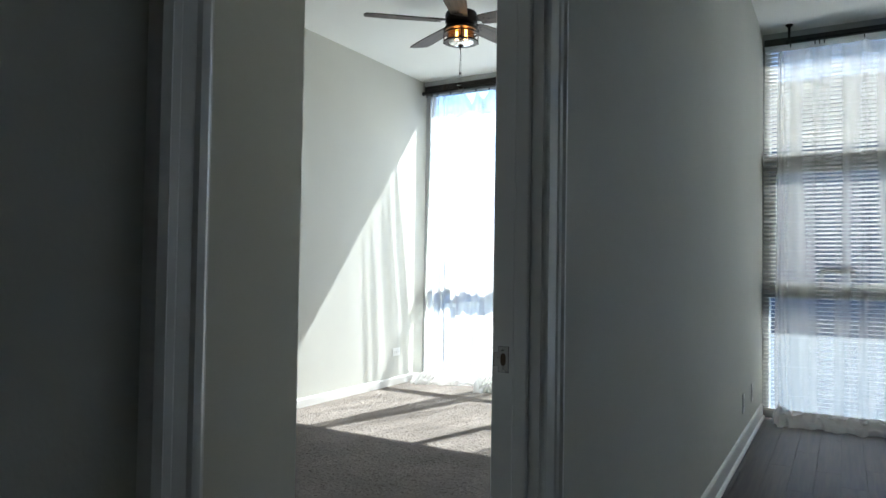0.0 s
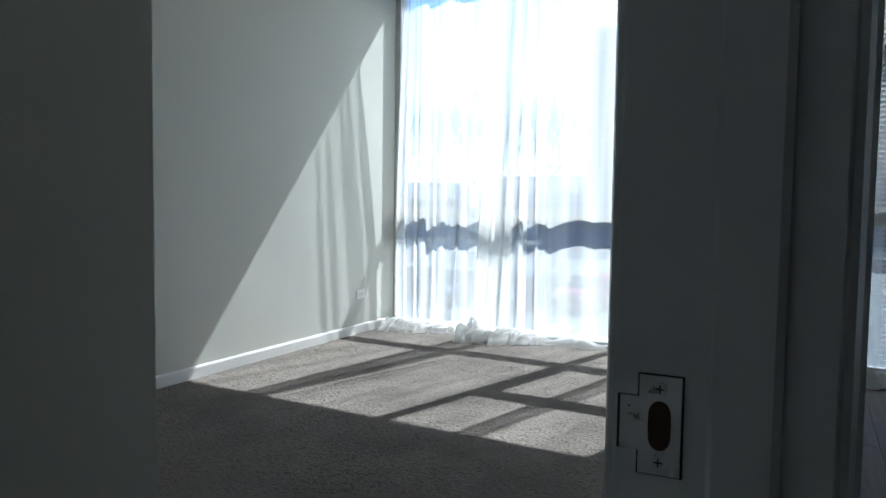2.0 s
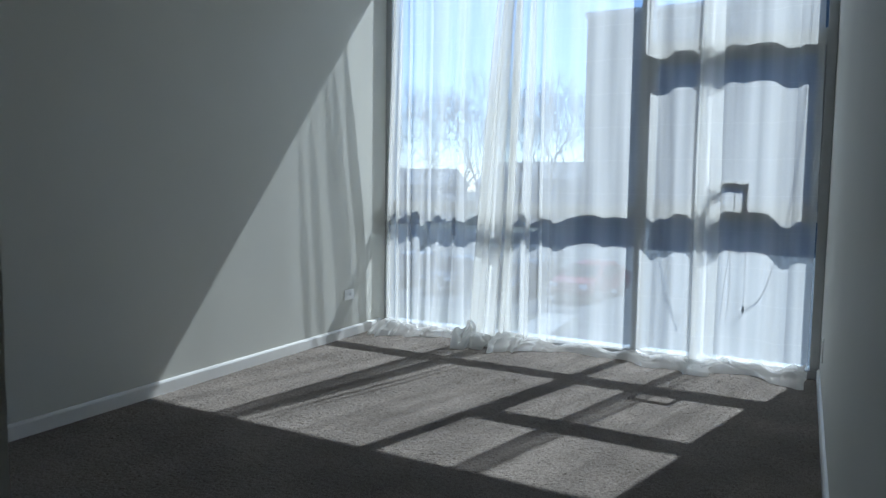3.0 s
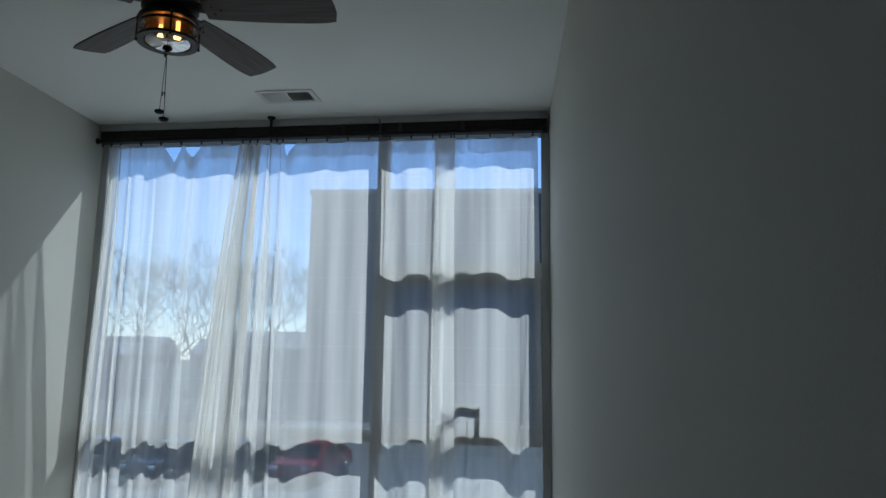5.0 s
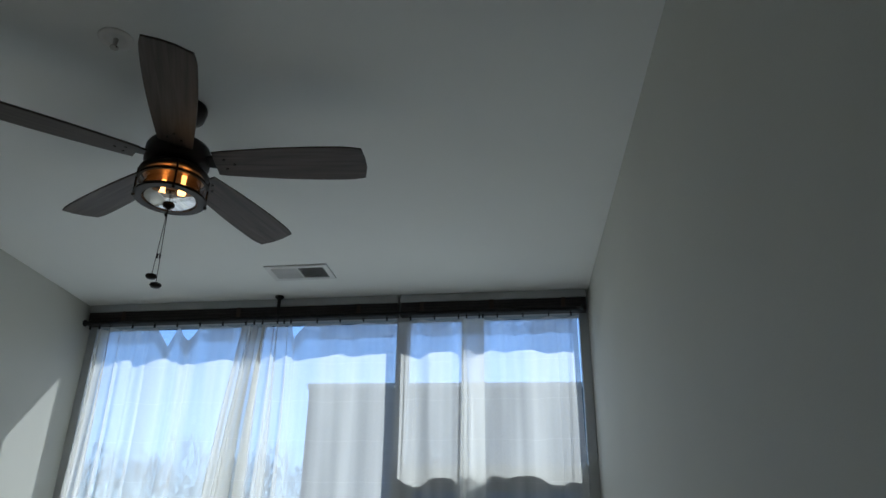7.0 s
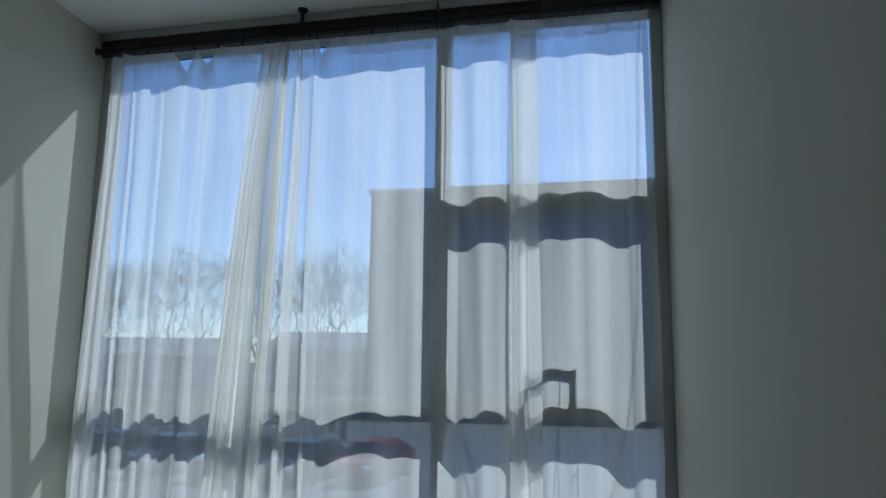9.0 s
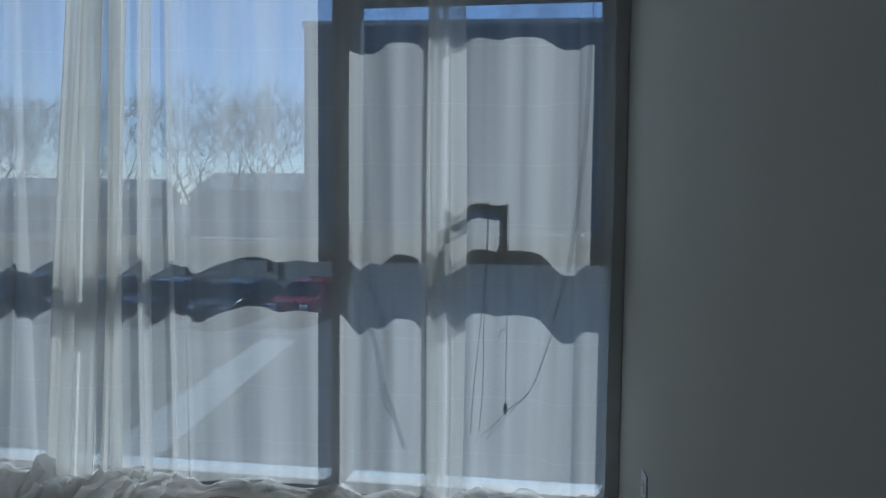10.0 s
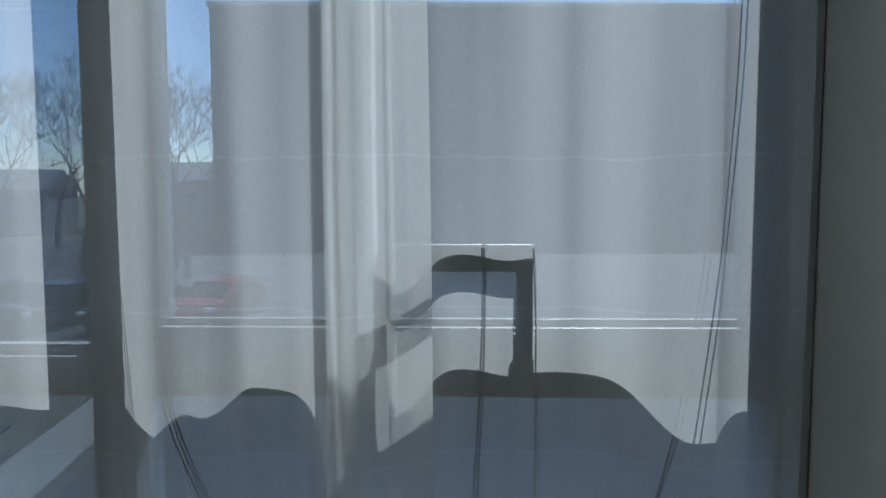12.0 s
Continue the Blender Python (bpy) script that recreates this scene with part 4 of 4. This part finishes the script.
def slab(name, corners, top, mat, label, category):
    bm = bmesh.new()
    low = [bm.verts.new((x, y, GROUND - 0.1)) for x, y in corners]
    up = [bm.verts.new((x, y, GROUND + top)) for x, y in corners]
    n = len(corners)
    for k in range(n):
        bm.faces.new((low[k], low[(k + 1) % n], up[(k + 1) % n], up[k]))
    bm.faces.new(up)
    return solid(name, bm, mat, label, category, "structure")


slab("road", [(-70, 24), (-70, 71), (90, 71), (90, 24)], 0.02, ASPHALT, "grey asphalt parking lot behind the path", "road")
slab("road_side", [(-5.6, 8), (-6.8, 23.98), (90, 23.98), (90, 8)], 0.025, ASPHALT, "dark asphalt yard beside the concrete path", "road")
slab("pavement", [(-7.0, 9), (-5.9, 9), (-7.0, 24), (-8.1, 24)], 0.12, CONCRETE, "sunlit concrete path with branch shadows", "path")
slab("road_near", [(-40, 12), (-40, 17.5), (-8.6, 17.5), (-8.0, 12)], 0.03, ASPHALT, "asphalt drive below the windows", "road")

neighbour = thing("apartment_building", Matrix.Translation((-21.25, 75.0, GROUND)), "plain grey flat-roofed building in the shade", "building")
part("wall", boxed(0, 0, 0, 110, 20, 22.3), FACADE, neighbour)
part("roof", boxed(-0.2, -0.2, 22.3, 110.2, 20.2, 22.8), COPING, neighbour, "pale coping along the flat roof")
for k in range(6):
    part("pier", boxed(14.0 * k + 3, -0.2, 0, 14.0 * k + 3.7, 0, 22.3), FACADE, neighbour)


def bare_tree(seed, height):
    """A leafless tree: forking limbs down to fine twigs."""
    rng = random.Random(seed)
    trunk_bm, twig_bm = bmesh.new(), bmesh.new()

    def grow(p, d, length, r, depth):
        steps = 3 if depth < 3 else 2
        for _ in range(steps):
            q = p + d * (length / steps)
            r2 = r * 0.86
            rod(trunk_bm if depth < 2 else twig_bm, p, q, r, r2, 7 if depth < 2 else 3)
            p, r = q, r2
            d = (d + Vector((rng.uniform(-1, 1), rng.uniform(-1, 1), rng.uniform(-0.4, 0.7))) * 0.16).normalized()
        if depth == 6:
            return
        for _ in range(3 if depth < 5 else 2):
            side = Vector((rng.uniform(-1, 1), rng.uniform(-1, 1), rng.uniform(-0.1, 0.7))).normalized()
            grow(p, (d * 0.75 + side * 0.75).normalized(), length * rng.uniform(0.62, 0.82), max(r * 0.62, 0.008), depth + 1)
    grow(Vector((0, 0, 0)), Vector((0, 0, 1)), height * 0.27, height * 0.017, 0)
    return trunk_bm, twig_bm


protos = []
for seed, height in ((1, 12.5), (2, 13.5)):
    t = thing("bare_tree", Matrix.Translation((-13.2, 42, GROUND)), "leafless street tree with fine twigs", "tree", "bare trees")
    a, b = bare_tree(seed, height)
    part("trunk", a, BARK, t)
    part("crown", b, BARK, t, "bare twigs")
    protos.append(t)
protos[1].matrix_world = Matrix.Translation((-19.5, 44, GROUND))
rng = random.Random(4)
for k, (x, y, s) in enumerate(((-15.5, 47, 1.0), (-24, 43, 0.95), (-28, 50, 1.1), (-33, 46, 1.0), (-21.5, 55, 1.15), (-19.0, 58, 1.15), (-38, 52, 1.05), (-22, 64, 1.2), (-30, 62, 1.2), (-44, 60, 1.2), (-9.2, 15.2, 0.62))):
    copy_thing(protos[k % 2], Matrix.Translation((x, y, GROUND)) @ Matrix.Rotation(rng.uniform(0, 6.28), 4, "Z") @ Matrix.Scale(s, 4))

for x, y, w, h, turn in ((-62, 82, 20, 7.2, 4), (-38, 88, 18, 8.2, -3), (-43, 96, 16, 7.4, 2), (-88, 78, 20, 7.0, 6)):
    f = thing("far_house", Matrix.Translation((x, y, GROUND)) @ Matrix.Rotation(radians(turn), 4, "Z"), "distant brick house row in paled, hazy blue-grey", "house", "far houses")
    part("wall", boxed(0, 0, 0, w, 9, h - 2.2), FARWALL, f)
    bm = bmesh.new()
    prism(bm, [(-0.4, h - 2.3), (9.4, h - 2.3), (4.5, h)], w + 0.6, Matrix(((0, 0, 1, -0.3), (1, 0, 0, 0), (0, 1, 0, 0), (0, 0, 0, 1))))
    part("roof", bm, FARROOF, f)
    for k in range(int(w // 3)):
        for z in (0.9, 3.4):
            part("window", boxed(1.0 + 3 * k, -0.05, z, 2.1 + 3 * k, 0.05, z + 1.4), FARGLASS, f)


def parked_car(x, y, turn, colour, label):
    paint = material("car_paint", colour, 0.25, 0.3, vary=0.05, scale=2)
    c = thing("parked_car", Matrix.Translation((x, y, GROUND + 0.02)) @ Matrix.Rotation(radians(turn), 4, "Z"), label, "car", "parked cars")
    side = [(-2.2, 0.35), (-2.25, 0.6), (-2.15, 0.82), (-1.15, 0.95), (-0.45, 1.40), (0.95, 1.45), (1.65, 1.02), (2.2, 0.95), (2.25, 0.5), (2.15, 0.32)]
    bm = prism(bmesh.new(), side, 1.74, Matrix(((1, 0, 0, 0), (0, 0, 1, -0.87), (0, 1, 0, 0), (0, 0, 0, 1))))
    for v in bm.verts:
        if v.co.z > 1.1:
            v.co.y *= 0.8
    bmesh.ops.bevel(bm, geom=list(bm.edges), offset=0.06, segments=2, affect="EDGES")
    body = part("body", bm, paint, c, smooth=False)
    for s in (-1, 1):
        bm = bmesh.new()
        bm.faces.new([bm.verts.new((a, s * (0.885 if b < 1.1 else 0.735), b)) for a, b in ((-0.95, 1.0), (-0.4, 1.34), (0.85, 1.38), (1.35, 1.02))])
        bmesh.ops.solidify(bm, geom=bm.faces[:], thickness=0.02)
        part("side_window", bm, FARGLASS, c)
    for a0, b0, a1, b1 in ((-1.16, 0.985, -0.52, 1.385), (1.60, 1.08, 1.03, 1.43)):
        bm = bmesh.new()
        d = 0.03 if a0 < 0 else -0.03
        bm.faces.new([bm.verts.new(p) for p in ((a0 - d, -0.72, b0 + 0.02), (a0 - d, 0.72, b0 + 0.02), (a1 - d, 0.6, b1 + 0.02), (a1 - d, -0.6, b1 + 0.02))])
        bmesh.ops.solidify(bm, geom=bm.faces[:], thickness=0.02)
        part("windscreen", bm, FARGLASS, c)
    for a in (-1.4, 1.4):
        for s in (-1, 1):
            w = part("wheel", rod(bmesh.new(), (a, s * 0.70, 0.33), (a, s * 0.9, 0.33), 0.33, 0.33, 20), RUBBER, c)
            part("rim", rod(bmesh.new(), (a, s * 0.89, 0.33), (a, s * 0.91, 0.33), 0.21, 0.2, 16), NICKEL, w)
    for s in (-0.62, 0.62):
        part("headlight", boxed(-2.26, s - 0.16, 0.62, -2.16, s + 0.16, 0.76, bevel=0.02), PLASTIC, c)
        part("tail_light", boxed(2.18, s - 0.14, 0.68, 2.27, s + 0.14, 0.84, bevel=0.02), material("tail_red", (0.3, 0.02, 0.02), 0.3), c)
    return c


for x, y, turn, colour, label in ((-13.2, 28.6, 78, (0.02, 0.025, 0.035), "dark blue car parked on the lot"), (-10.4, 28.4, 80, (0.03, 0.03, 0.032), "black car parked on the lot"), (-7.9, 29.3, 82, (0.28, 0.02, 0.025), "red car parked on the lot"), (-16.2, 29.0, 80, (0.12, 0.12, 0.13), "grey car parked on the lot"), (-19.5, 29.4, 80, (0.03, 0.035, 0.04), "dark car parked on the lot"), (-23, 29.6, 80, (0.3, 0.3, 0.31), "silver car parked on the lot")):
    parked_car(x, y, turn, colour, label)

# ---- floor planks of the hall and living room ----
rng = random.Random(9)
meshes = [finish(boxed(0, 0, -0.012, L, 0.119, 0.0, bevel=0.0012), "plank", PLANK) for L in (0.9, 1.2, 1.5)]
count = 0
x = 0.032
while x < 2.9 and count < 290:
    y = -2.4 + rng.uniform(-0.8, 0.0)
    while y < 4.57:
        k = rng.randrange(3)
        L = (0.9, 1.2, 1.5)[k]
        if y + L > 4.59:
            L = 4.59 - y
            me = finish(boxed(0, 0, -0.012, L, 0.119, 0.0), "plank", PLANK)
        else:
            me = meshes[k]
        o = new("plank", me)
        o.parent = floor_wood
        o.matrix_basis = Matrix.Translation((x + 0.1195, y, 0)) @ Matrix.Rotation(radians(90), 4, "Z")
        y += L + 0.0006
        count += 1
    x += 0.1198
part("planks_beyond", boxed(x, YB, -0.012, XR, 4.43, -0.0005), PLANK, floor_wood)
